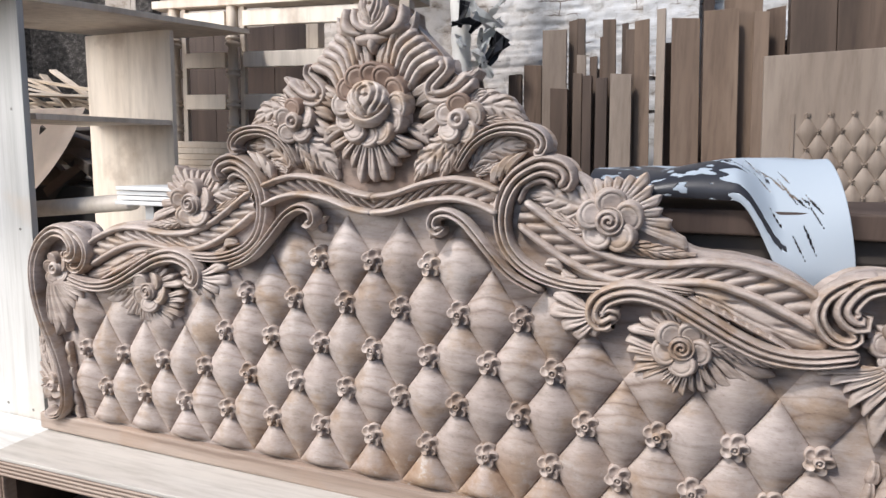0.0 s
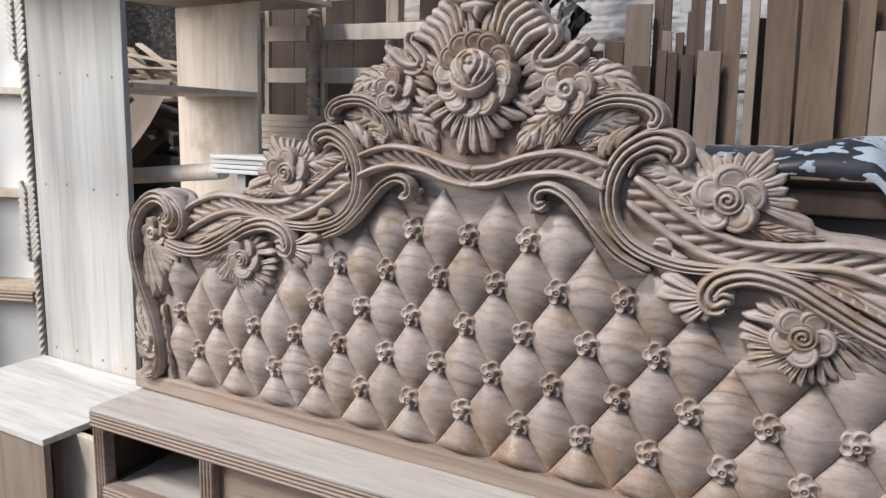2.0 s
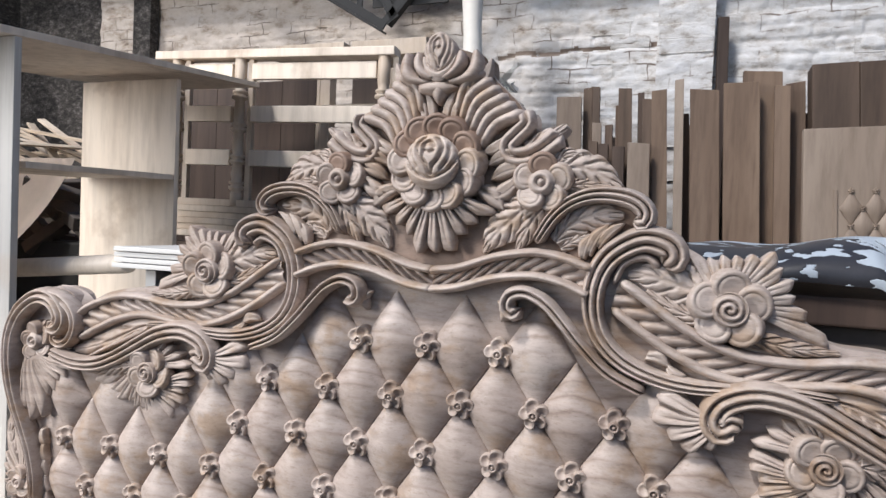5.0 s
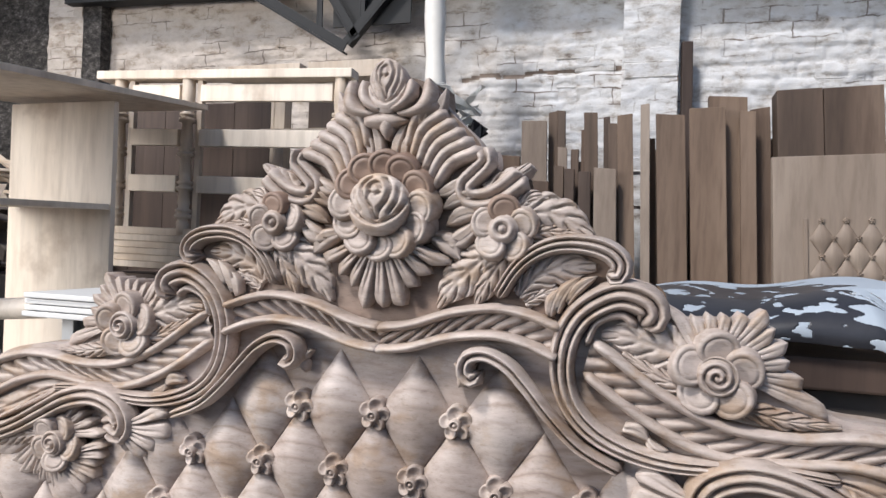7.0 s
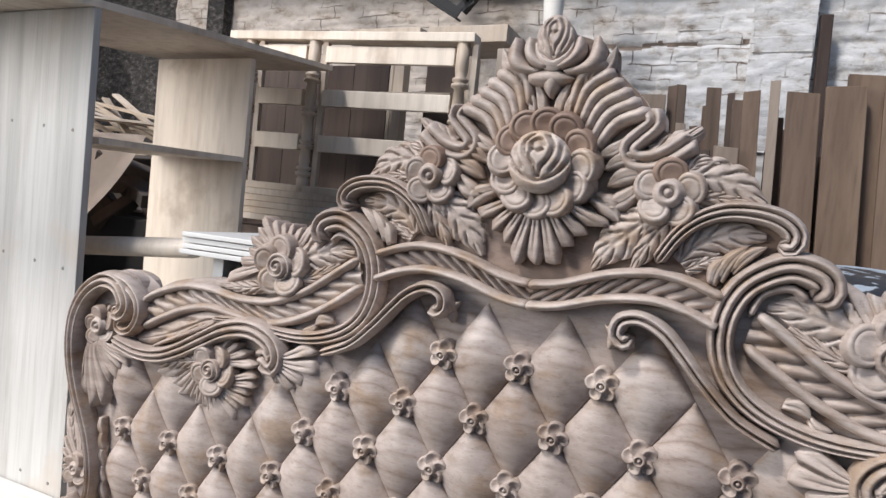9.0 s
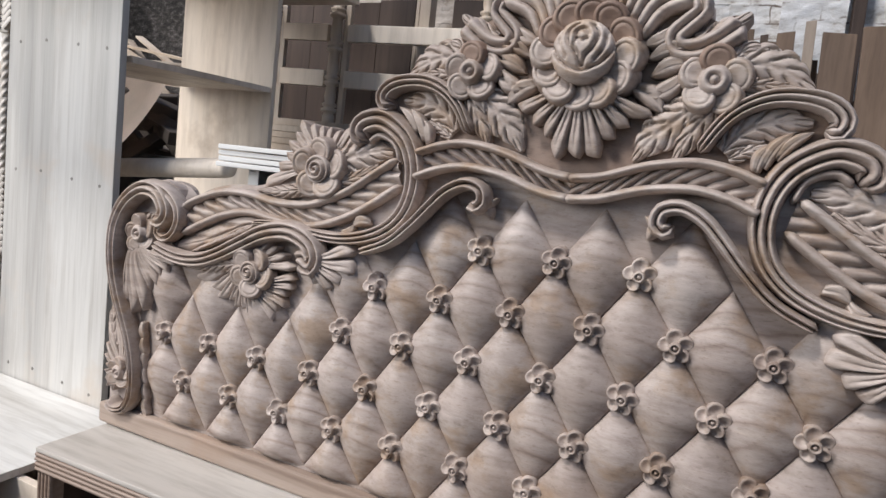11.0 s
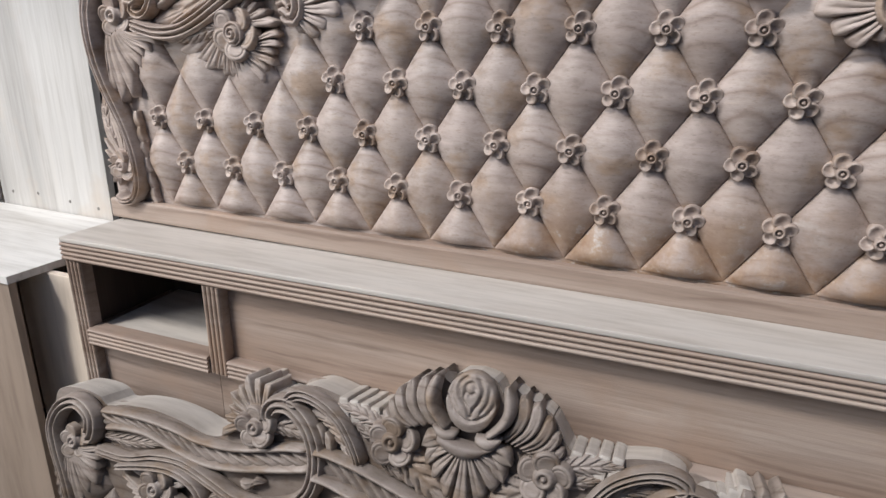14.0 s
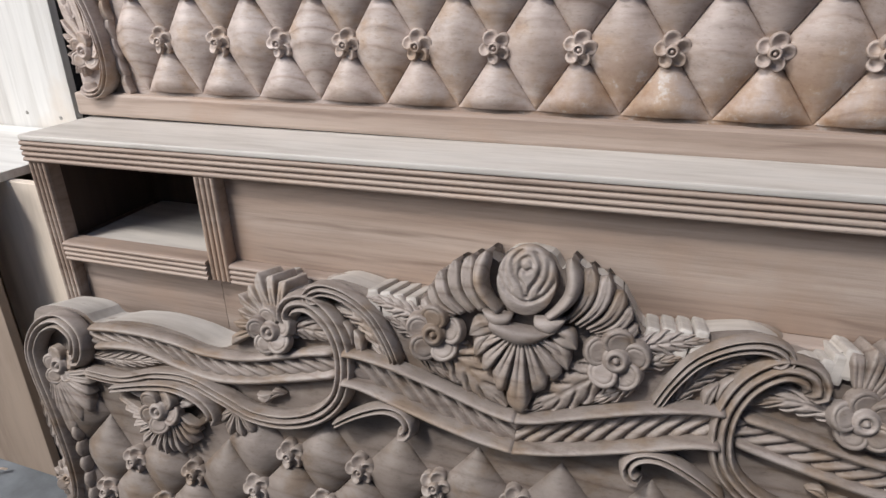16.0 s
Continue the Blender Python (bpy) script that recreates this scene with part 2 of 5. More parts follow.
def sooty():
    m, nt, bsdf = material("dark_sooty_brick")
    pos = nt.nodes.new("ShaderNodeNewGeometry").outputs["Position"]
    grit = noise_tex(nt, stretch(nt, pos, 1, 1, 1.6), 22.0, 8, 0.75)
    c = ramp(nt, grit, [(0.40, (0.022, 0.020, 0.019)), (0.53, (0.075, 0.068, 0.064)), (0.62, (0.16, 0.15, 0.145)), (0.70, (0.36, 0.345, 0.335))])
    broad = ramp(nt, noise_tex(nt, pos, 1.7, 4, 0.6), [(0.35, (0.6, 0.58, 0.56)), (0.65, (1.25, 1.2, 1.15))])
    nt.links.new(mix(nt, 1.0, c, broad, "MULTIPLY"), bsdf.inputs["Base Color"])
    bsdf.inputs["Roughness"].default_value = 0.95
    bump(nt, bsdf, grit, 1.0, 0.03)
    return m


STONE = sooty()
BRICKRED = plain("bare_brick_patch", (0.24, 0.185, 0.15), 0.95, 0, 20, 0.4, 0.5)
CONCRETE = plain("dusty_concrete", (0.115, 0.125, 0.135), 0.8, 0, 7, 0.85, 0.5)
STEEL = plain("dark_steel", (0.012, 0.012, 0.013), 0.7, 0.0, 20, 0.3)
ROOFING = plain("roof_sheet", (0.06, 0.06, 0.06), 0.8, 0, 6, 0.4)
PAPER = plain("white_paper", (0.37, 0.42, 0.47), 0.6, 0, 6, 0.03, 0.03)
PRINT = plain("black_print", (0.03, 0.03, 0.035), 0.4, 0, 25, 0.5)
CARD = plain("brown_card", (0.62, 0.51, 0.42), 0.8, 0, 10, 0.15)
BAMBOO = plain("white_pole", (0.72, 0.69, 0.64), 0.5, 0, 14, 0.12)
BLACK = plain("near_black_fill", (0.02, 0.019, 0.018), 0.7, 0, 10, 0.5)
JUNK = plain("brown_junk", (0.075, 0.06, 0.05), 0.7, 0, 8, 0.5)
LAMINATE = plain("white_laminate", (0.56, 0.56, 0.55), 0.45, 0, 10, 0.04, 0.03)


# ---- mesh helpers ----
def part(name, bm, mat, parent=None, label="", smooth=False):
    me = bpy.data.meshes.new(name)
    bmesh.ops.recalc_face_normals(bm, faces=bm.faces)
    if smooth:
        for f in bm.faces:
            f.smooth = True
    bm.to_mesh(me)
    bm.free()
    me.materials.append(mat)
    ob = new(name, me)
    if parent:
        ob.parent = parent
    if label:
        ob["label"] = label
    return ob


def shared(name, me, parent, m):
    ob = new(name, me)
    ob.parent = parent
    ob.matrix_basis = m
    return ob


def thing(name, label, category, group="", kind="", at=None):
    e = new(name)
    e.empty_display_size = 0.05
    if at is not None:
        e.matrix_basis = at
    return tagged(e, label, category, group, kind)


def box(bm, lo, hi, bevel=0.0, m=None):
    """One bevelled box between two corners."""
    r = bmesh.ops.create_cube(bm, size=1.0)
    c = [(a + b) / 2 for a, b in zip(lo, hi)]
    s = [b - a for a, b in zip(lo, hi)]
    for v in r["verts"]:
        v.co = Vector((c[0] + v.co.x * s[0], c[1] + v.co.y * s[1], c[2] + v.co.z * s[2]))
    if bevel:
        edges = {e for v in r["verts"] for e in v.link_edges}
        out = bmesh.ops.bevel(bm, geom=list(edges), offset=bevel, segments=2, affect="EDGES", profile=0.6)
        verts = {v for f in out["faces"] for v in f.verts} | {v for v in r["verts"] if v.is_valid}
    else:
        verts = r["verts"]
    if m is not None:
        for v in verts:
            v.co = m @ v.co


def board(name, lo, hi, mat, parent=None, bevel=0.002, label="", m=None):
    bm = bmesh.new()
    box(bm, lo, hi, bevel, m)
    return part(name, bm, mat, parent, label)


def grid(bm, rows, closed=False):
    """Faces over a table of points."""
    vs = [[bm.verts.new(p) for p in r] for r in rows]
    for a, b in zip(vs, vs[1:]):
        n = len(a)
        for i in range(n if closed else n - 1):
            bm.faces.new((a[i], a[(i + 1) % n], b[(i + 1) % n], b[i]))
    return vs


def lathe(bm, profile, centre, seg=16, axis="Z"):
    rows = []
    for r, z in profile:
        ring = []
        for i in range(seg):
            a = 2 * math.pi * i / seg
            p = (r * math.cos(a), r * math.sin(a), z)
            if axis == "X":
                p = (p[2], p[0], p[1])
            ring.append(Vector(centre) + Vector(p))
        rows.append(ring)
    vs = grid(bm, rows, True)
    bm.faces.new(vs[0])
    bm.faces.new(vs[-1])


def spline(pts, n):
    """Points at even steps along a smooth curve through pts."""
    P = [np.array(p, float) for p in pts]
    P = [2 * P[0] - P[1]] + P + [2 * P[-1] - P[-2]]
    out = []
    for i in range(1, len(P) - 2):
        for j in range(16):
            t = j / 16
            a, b, c, d = P[i - 1], P[i], P[i + 1], P[i + 2]
            out.append(0.5 * (2 * b + (c - a) * t + (2 * a - 5 * b + 4 * c - d) * t * t + (3 * b - a - 3 * c + d) * t ** 3))
    out.append(P[-2])
    out = np.array(out)
    s = np.concatenate([[0], np.cumsum(np.linalg.norm(np.diff(out, axis=0), axis=1))])
    u = np.linspace(0, s[-1], n)
    return np.stack([np.interp(u, s, out[:, k]) for k in range(out.shape[1])], 1)


from mathutils.geometry import tessellate_polygon


# cuts of a rosebud in a unit disc: coil, two leaning petals, the cup's lip
BUD_LINES = [[(0.20, 0.52), (0.06, 0.70), (-0.16, 0.62), (-0.18, 0.42), (-0.02, 0.30), (0.16, 0.38)], [(-0.20, 0.86), (-0.46, 0.60), (-0.40, 0.22), (-0.12, -0.12), (0.02, -0.46)],
             [(-0.20, 0.36), (-0.22, 0.12), (-0.02, -0.14), (0.08, -0.44)], [(0.26, 0.82), (0.46, 0.50), (0.36, 0.12), (0.16, -0.16), (0.08, -0.44)], [(-0.97, 0.10), (-0.62, -0.34), (0.0, -0.60), (0.62, -0.36), (0.97, 0.06)],
             [(-0.70, 0.66), (-0.72, 0.20), (-0.46, -0.22)], [(0.72, 0.62), (0.70, 0.16), (0.46, -0.24)]]
BUD_DEPTHS = (0.16, 0.20, 0.15, 0.20, 0.22, 0.14, 0.14)
BUD_STEPS = (0.0, 0.06, 0.03, -0.06, -0.05, 0.04, -0.04)


# ---- carved relief: x across, z up, relief towards -y ----
class Carver:
    """Motifs of one carved board, drawn in x and height; z0: height of the board's foot in the drawing."""

    def __init__(self, owner, z0, ground, wood, lattice):
        self.owner, self.z0, self.ground, self.wood, self.mesh = owner, z0, ground, wood, lattice

    def at(self, x, z):
        return x, z - self.z0

    def lattice(self, k, r):
        gx, g, r0, step = self.mesh
        return gx + k * g, r0 + r * step - self.z0

    def flip(self, pts, side):
        return [self.at(side * p[0], p[1]) for p in pts]

    def strand(self, pts, side, w0, w1, ridges=3, h=0.018, base=0.0, name="scroll_moulding", end=0.25, label="", wall=0.03):
        """A ridged moulding along a curve, tapering from half-width w0 to w1."""
        c = self.flip(pts, side)
        length = sum(math.dist(a, b) for a, b in zip(c, c[1:]))
        n = max(12, int(length / 0.007))
        P = spline(c, n)
        T = np.gradient(P, axis=0)
        T /= np.linalg.norm(T, axis=1)[:, None] + 1e-9
        N = np.stack([-T[:, 1], T[:, 0]], 1) * side
        k = 10 * ridges
        bm = bmesh.new()
        rows = []
        for i in range(n):
            u = i / (n - 1)
            w = w0 + (w1 - w0) * u
            cap = min(1.0, math.sqrt(max(0.0, min(u, 1 - u) / 0.035)) + end)
            row = [(*(P[i] + N[i] * w * 1.02 * cap), -wall)]
            for j in range(k + 1):
                s = 2 * j / k - 1
                rd = abs(math.sin(math.pi * ridges * (s + 1) / 2)) ** 0.42 if ridges > 1 else 1
                d = (1 - s ** 4) ** 0.5 * (0.12 + 0.88 * rd) if ridges > 1 else (1 - s * s) ** 0.5
                row.append((*(P[i] + N[i] * w * s * cap), base + h * d * cap))
            row.append((*(P[i] - N[i] * w * 1.02 * cap), -wall))
            rows.append([Vector((p[0], -p[2], p[1])) for p in row])
        vs = grid(bm, rows)
        bm.faces.new(vs[0])
        bm.faces.new(vs[-1])
        return part(name, bm, self.wood, self.owner, label, True)

    def rope_band(self, up, low, side, per_metre=62, h=0.012, base=0.002, slant=1.5):
        """Slanting gouges between two rails."""
        a, b = self.flip(up, side), self.flip(low, side)
        length = sum(math.dist(p, q) for p, q in zip(a, a[1:]))
        n = int(length * per_metre * 9)
        A, B = spline(a, n), spline(b, n)
        bm = bmesh.new()
        rows = []
        for i in range(n):
            u = i / (n - 1)
            row = []
            for j in range(21):
                s = j / 20
                q = A[i] * (1 - s) + B[i] * s
                bend = (s - 0.5) * slant - 0.16 * math.sin(2 * math.pi * s)
                tw = abs(math.sin(math.pi * (u * length * per_metre * 0.5 + bend)))
                d = base + h * math.sin(math.pi * min(1, max(0, s))) ** 0.4 * (0.05 + 0.95 * tw ** 0.55)
                row.append(Vector((q[0], -d, q[1])))
            rows.append(row)
        grid(bm, rows)
        return part("rope_band", bm, self.wood, self.owner, "", True)

    def leaf_into(self, bm, base, tip, w, bend=0.0, d0=0.004, h=0.010, rise=0.0, notch=True, wall=0.03, ruffle=False):
        """One carved leaf from base to tip, with a cut midrib."""
        b, t = np.array(base), np.array(tip)
        ax = t - b
        L = np.linalg.norm(ax) + 1e-9
        nrm = np.array([-ax[1], ax[0]]) / L
        nu, ns = 15 if ruffle else 9, 7
        rows = []
        for i in range(nu + 1):
            u = i / nu
            c = b + ax * u + nrm * bend * L * math.sin(math.pi * u)
            ww = w * (0.62 + 0.38 * math.sin(math.pi * min(0.5, u))) * (1 - (max(0.0, u - 0.45) / 0.55) ** 1.9) + 0.0006
            if ruffle:
                ww = w * (0.45 + 0.55 * u) * math.sqrt(max(0.0, 1 - (max(0.0, u - 0.72) / 0.28) ** 2)) + 0.0006
            row = [Vector((*(c + nrm * ww * 1.04), -wall))]
            for j in range(ns):
                s = 2 * j / (ns - 1) - 1
                prof = (1 - abs(s) ** 2.2) ** 0.6
                groove = 0.65 * math.exp(-(s / 0.16) ** 2) if notch else 0
                d = d0 + rise * u + h * (prof - groove * (1 - u * 0.6)) * (0.55 + 0.6 * math.sin(math.pi * min(1, 0.2 + 0.75 * u)))
                row.append(Vector((*(c + nrm * ww * s), d)))
            row.append(Vector((*(c - nrm * ww * 1.04), -wall)))
            rows.append([Vector((p.x, -p.z, p.y)) for p in row])
        vs = grid(bm, rows)
        bm.faces.new(vs[0])
        bm.faces.new(vs[-1])

    def leaves(self, items, side, name="carved_leaf_spray", label="", **kw):
        """A spray of leaves: (base x, z, tip x, z, half-width, bend)."""
        bm = bmesh.new()
        for it in items:
            bx, bz, tx, tz, w, bend = it[:6]
            self.leaf_into(bm, self.at(side * bx, bz), self.at(side * tx, tz), w, bend * side, **kw)
        return part(name, bm, self.wood, self.owner, label, True)

    def frond(self, c, rim, n, side=1, r0=0.25, d0=0.012, h=0.016, tooth=0.12, curl=0.0, lift=0.0, start=0.15, name="leaf_frond", wall=0.03):
        """A sheet of leaf spread round c, cut by n gouges into rounded lobes. rim: (degrees from +x towards +z, radius)."""
        per, depth = 16, 12
        ang = [p[0] for p in rim]
        rad = spline(rim, 60)
        bm = bmesh.new()
        rows = []
        for i in range(n * per + 1):
            f = i / (n * per)
            a = ang[0] + (ang[-1] - ang[0]) * f
            order = 1 if ang[-1] > ang[0] else -1
            env = float(np.interp(a * order, rad[:, 0] * order, rad[:, 1])) * (1 + 0.05 * math.sin(math.floor(min(f, 0.9999) * n) * 2.7))
            q = (f * n) % 1.0
            cut = 1 - min(1.0, min(q, 1 - q) / 0.15) ** 0.8
            skew = (q / 0.68) ** 0.7 if q < 0.68 else ((1 - q) / 0.32) ** 0.8
            R = env * (1 - tooth * (1 - skew))
            row = []
            for k in range(depth):
                u = k / (depth - 1)
                rr = R * (r0 + (1 - r0) * u)
                t = radians(a + curl * (1 - u) ** 2)
                deep = min(1.0, max(0.0, (u - start) / 0.40))
                vein = 0.16 * math.exp(-((q - 0.5) / 0.07) ** 2) * math.sin(math.pi * min(1.0, u * 1.1))
                d = d0 + lift * u + h * ((1 - 0.95 * cut * deep) * (1 - 0.45 * u ** 5) - vein + 0.25 * (q - 0.5) * deep)
                row.append((c[0] + rr * math.cos(t), c[1] + rr * math.sin(t), d))
            row.append((row[-1][0], row[-1][1], -wall))
            pts = []
            for x, z, d in row:
                px, pz = self.at(side * x, z)
                pts.append(Vector((px, -d, pz)))
            rows.append(pts)
        grid(bm, rows)
        return part(name, bm, self.wood, self.owner, "", True)

    def feather(self, spine, widths, n, side=1, d0=0.008, h=0.016, tooth=0.13, slant=1.5, name="acanthus_leaf", wall=0.03, rib=0.45):
        """A long leaf on a curved rib with slanting gouges and a toothed edge."""
        P = spline(spine, n * 14 + 1)
        T = np.gradient(P, axis=0)
        T /= np.linalg.norm(T, axis=1)[:, None] + 1e-9
        N = np.stack([-T[:, 1], T[:, 0]], 1)
        w = np.interp(np.linspace(0, 1, len(P)), np.linspace(0, 1, len(widths)), widths)
        bm = bmesh.new()
        rows = []
        for i in range(len(P)):
            u = i / (len(P) - 1)
            row = []
            for j in range(-10, 11):
                v = j / 10
                q = (u * n - slant * abs(v) ** 1.3) % 1.0
                cut = 1 - min(1.0, min(q, 1 - q) / 0.18) ** 0.8
                e = (u * n - slant) % 1.0
                edge = math.sin(math.pi * min(1.0, e * 1.15)) ** 0.7 if e < 0.87 else 0.0
                x, z = P[i] + N[i] * w[i] * v * (1 - tooth * (1 - edge))
                deep = min(1.0, max(0.0, (abs(v) - 0.10) / 0.35))
                d = d0 + h * ((1 - 0.95 * cut * deep) * (1 - 0.45 * v * v) * (1 - 0.4 * u ** 3) - rib * math.exp(-(v / 0.10) ** 2) * (1 - u) + 0.2 * (q - 0.5) * deep)
                row.append((x, z, d))
            row = [(*row[0][:2], -wall)] + row + [(*row[-1][:2], -wall)]
            rows.append([Vector((self.at(side * x, z)[0], -d, self.at(side * x, z)[1])) for x, z, d in row])
        vs = grid(bm, rows)
        bm.faces.new(vs[0])
        bm.faces.new(vs[-1])
        return part(name, bm, self.wood, self.owner, "", True)

    def petal_mesh(self, r, h):
        """A shallow cupped petal with a rolled rim."""
        bm = bmesh.new()
        rows = []
        for u, d in ((0.12, 0.80), (0.45, 0.88), (0.66, 0.92), (0.70, 0.78), (0.75, 0.95), (0.90, 0.92), (0.98, 0.72), (1.0, 0.45), (1.02, -1.2)):
            row = []
            for j in range(18):
                a = 2 * math.pi * j / 18
                rr = r * u * (1 + 0.07 * math.cos(a))
                row.append(Vector((rr * math.cos(a) * 0.95, -h * (d + 0.16 * u * math.cos(a)), rr * math.sin(a) * 1.08)))
            rows.append(row)
        vs = grid(bm, rows, True)
        bm.faces.new(vs[0])
        return bm

    def rose(self, c, r, petals=5, bud=0.45, side=1, d=0.012, turn=90, name="carved_rose", coil=False, cup=0.47, ring=0.60):
        """An open bloom: cupped petals round a coiled heart."""
        x, z = self.at(side * c[0], c[1])
        bm = self.petal_mesh(r * cup, r * 0.20)
        heart = bmesh.new()
        R = r * bud
        rows = []
        fine = 2 if name == 'great_rose' else 1
        for i in range(18 * fine + 1):
            u = i / (18 * fine)
            row = []
            for j in range(28 * fine):
                a = 2 * math.pi * j / (28 * fine)
                ph = u * 2.5 - side * j / (28 * fine) + 0.5 if coil else u * 1.55
                rip = abs(math.cos(math.pi * ph)) ** 0.6
                hh = d + r * 0.10 + R * 0.80 * (1 - 0.35 * u ** 2.4) * (0.34 + 0.66 * rip)
                row.append(Vector((R * u * math.cos(a), -hh, R * u * math.sin(a))))
            rows.append(row)
        rows.append([Vector((p.x, 0, p.z)) for p in rows[-1]])
        grid(heart, rows[1:], True)
        heart.faces.new([v for v in heart.verts][:28 * fine])
        if name == "great_rose":
            bm.free() if petals == 0 else None
            lines = [spline(l, 40) for l in BUD_LINES]
            for v in heart.verts:
                if v.co.y < -0.001:
                    px, pz = v.co.x / R, v.co.z / R
                    q = min(1.0, math.hypot(px, pz))
                    h = 0.34 + 0.46 * math.sqrt(max(0.0, 1 - 0.92 * q * q))
                    for line, depth, step in zip(lines, BUD_DEPTHS, BUD_STEPS):
                        off = line - np.array((px, pz))
                        dd = np.hypot(off[:, 0], off[:, 1])
                        i = int(dd.argmin())
                        tan = line[min(i + 1, 39)] - line[max(i - 1, 0)]
                        turn_side = tan[0] * -off[i, 1] + tan[1] * off[i, 0]
                        g = float(dd[i])
                        h -= depth * math.exp(-(g / 0.055) ** 2)
                        h += step * math.exp(-(g / 0.20) ** 2) * (1 if turn_side > 0 else -0.5)
                    v.co.y = -(d + r * 0.10 + R * max(0.05, h))
        bl = part(name, heart, self.wood, self.owner, "", True)
        bl.matrix_basis = Matrix.Translation((x, 0, z))
        me = red_me = None
        for i in range(petals):
            a = radians(turn + 360 * i / petals)
            m = pose(r * ring * math.cos(a), -d - (0.005 if i % 2 else 0.0), r * ring * math.sin(a)) @ pose(0, 0, 0, 0, -math.degrees(a), 0) @ pose(0, 0, 0, 13 * side, 0, -9)
            if me is None:
                ob = part("petal", bm, self.wood, bl, "", True)
                ob.matrix_basis = m
                me = ob.data
            else:
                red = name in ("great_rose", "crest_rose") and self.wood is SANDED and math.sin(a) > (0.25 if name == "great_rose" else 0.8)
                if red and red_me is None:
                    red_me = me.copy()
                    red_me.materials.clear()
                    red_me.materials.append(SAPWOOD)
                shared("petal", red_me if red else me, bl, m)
        return bl

    def slab(self, outline, mirror_n, thick, name="backing_board", relief=0.0, label="", face=None):
        """A thick board cut to a curved outline given for one half."""
        half = spline([self.at(*p) for p in outline], mirror_n)
        pts = [(p[0], p[1]) for p in half] + [(-p[0], p[1]) for p in half[:0:-1]]
        bm = bmesh.new()
        f = [bm.verts.new((x, -relief, z)) for x, z in pts]
        g = [bm.verts.new((x, thick, z)) for x, z in pts]
        for tri in tessellate_polygon([[Vector((x, z, 0)) for x, z in pts]]):
            bm.faces.new([f[i] for i in tri])
            bm.faces.new([g[i] for i in tri])
        n = len(pts)
        for i in range(n):
            bm.faces.new((f[i], f[(i + 1) % n], g[(i + 1) % n], g[i])).material_index = 1
        ob = part(name, bm, face or self.ground, self.owner, label)
        # Footboard edges take the lightened tone, standing in for light from above.
        ob.data.materials.append(LEDGE if self.wood is GREYED else CARVED)
        return ob


def pad_mesh(name, sx, sz, h, half=False, mat=None):
    """A diamond-shaped tufted pad, bulging from sharp creases."""
    bm = bmesh.new()
    n = 12

    def rise(x, z):
        """A pillow with crisp cut edges, fullest a little above its middle."""
        u, v = min(1.0, abs(x + z)), min(1.0, abs(x - z))
        edge = ((1 - u ** 9) * (1 - v ** 9)) ** 0.5
        return h * (0.20 * edge + 0.80 * (1 - u * u) * (1 - v * v)) * (1 + 0.10 * z)
    rows = []
    for i in range(2 * n + 1):
        z = i / n - 1
        rows.append([Vector((x * sx, -rise(x, z), z * sz)) for x in [math.sin(math.pi / 2 * (2 * j / n - 1)) * (1 - abs(z)) for j in range(n + 1)]])
    if half:
        bm.free()
        bm = bmesh.new()
        rows = []
        for i in range(n + 1):
            z = i / n
            row = []
            for j in range(n + 1):
                x = math.sin(math.pi / 2 * (2 * j / n - 1)) * (1 - z)
                foot = min(1.0, (z + 0.02) / 0.24)
                d = rise(x, z) * (0.25 + 0.75 * math.sin(math.pi / 2 * foot))
                row.append(Vector((x * sx, -d, z * sz)))
            rows.append(row)
    grid(bm, rows)
    bmesh.ops.remove_doubles(bm, verts=bm.verts, dist=1e-5)
    bmesh.ops.recalc_face_normals(bm, faces=bm.faces)
    for f in bm.faces:
        f.smooth = True
        if f.normal.y > 0:
            f.normal_flip()
    me = bpy.data.meshes.new(name)
    bm.to_mesh(me)
    bm.free()
    me.materials.append(mat or CARVED)
    return me


def button_mesh(r, mat=None):
    """A small carved flower: curled petals overlapping like a pinwheel round a ring with a pip."""
    bm = bmesh.new()
    for i in range(5):
        a = radians(90 + 72 * i)
        c = (0.60 * r * math.cos(a), 0.60 * r * math.sin(a))
        big = (1.12, 0.98, 0.92, 0.90, 1.0)[i]
        rows = []
        for q, d in ((0.10, 0.30), (0.50, 0.36), (0.72, 0.46), (0.88, 0.46), (0.98, 0.34), (1.02, 0.10), (1.04, -0.6)):
            ring = []
            for j in range(12):
                t = 2 * math.pi * j / 12
                x, z = c[0] + 0.46 * big * r * q * math.cos(t), c[1] + 0.46 * big * r * q * math.sin(t)
                tilt = 0.20 * math.sin(t - a) if d > 0 else 0.0
                ring.append(Vector((x, -r * (d + tilt * q), z)))
            rows.append(ring)
        vs = grid(bm, rows, True)
        bm.faces.new(vs[0])
    rows = [[Vector((0.36 * r * q * math.cos(t), -r * d, 0.36 * r * q * math.sin(t))) for t in [2 * math.pi * j / 14 for j in range(14)]] for q, d in ((0.08, 0.86), (0.28, 0.82), (0.40, 0.60), (0.48, 0.58), (0.58, 0.82), (0.74, 0.90), (0.92, 0.82), (1.02, 0.60), (1.06, 0.1))]
    vs = grid(bm, rows, True)
    bm.faces.new(vs[0])
    bmesh.ops.recalc_face_normals(bm, faces=bm.faces)
    for f in bm.faces:
        f.smooth = True
    me = bpy.data.meshes.new("flower_button")
    bm.to_mesh(me)
    bm.free()
    me.materials.append(mat or CARVED)
    return me


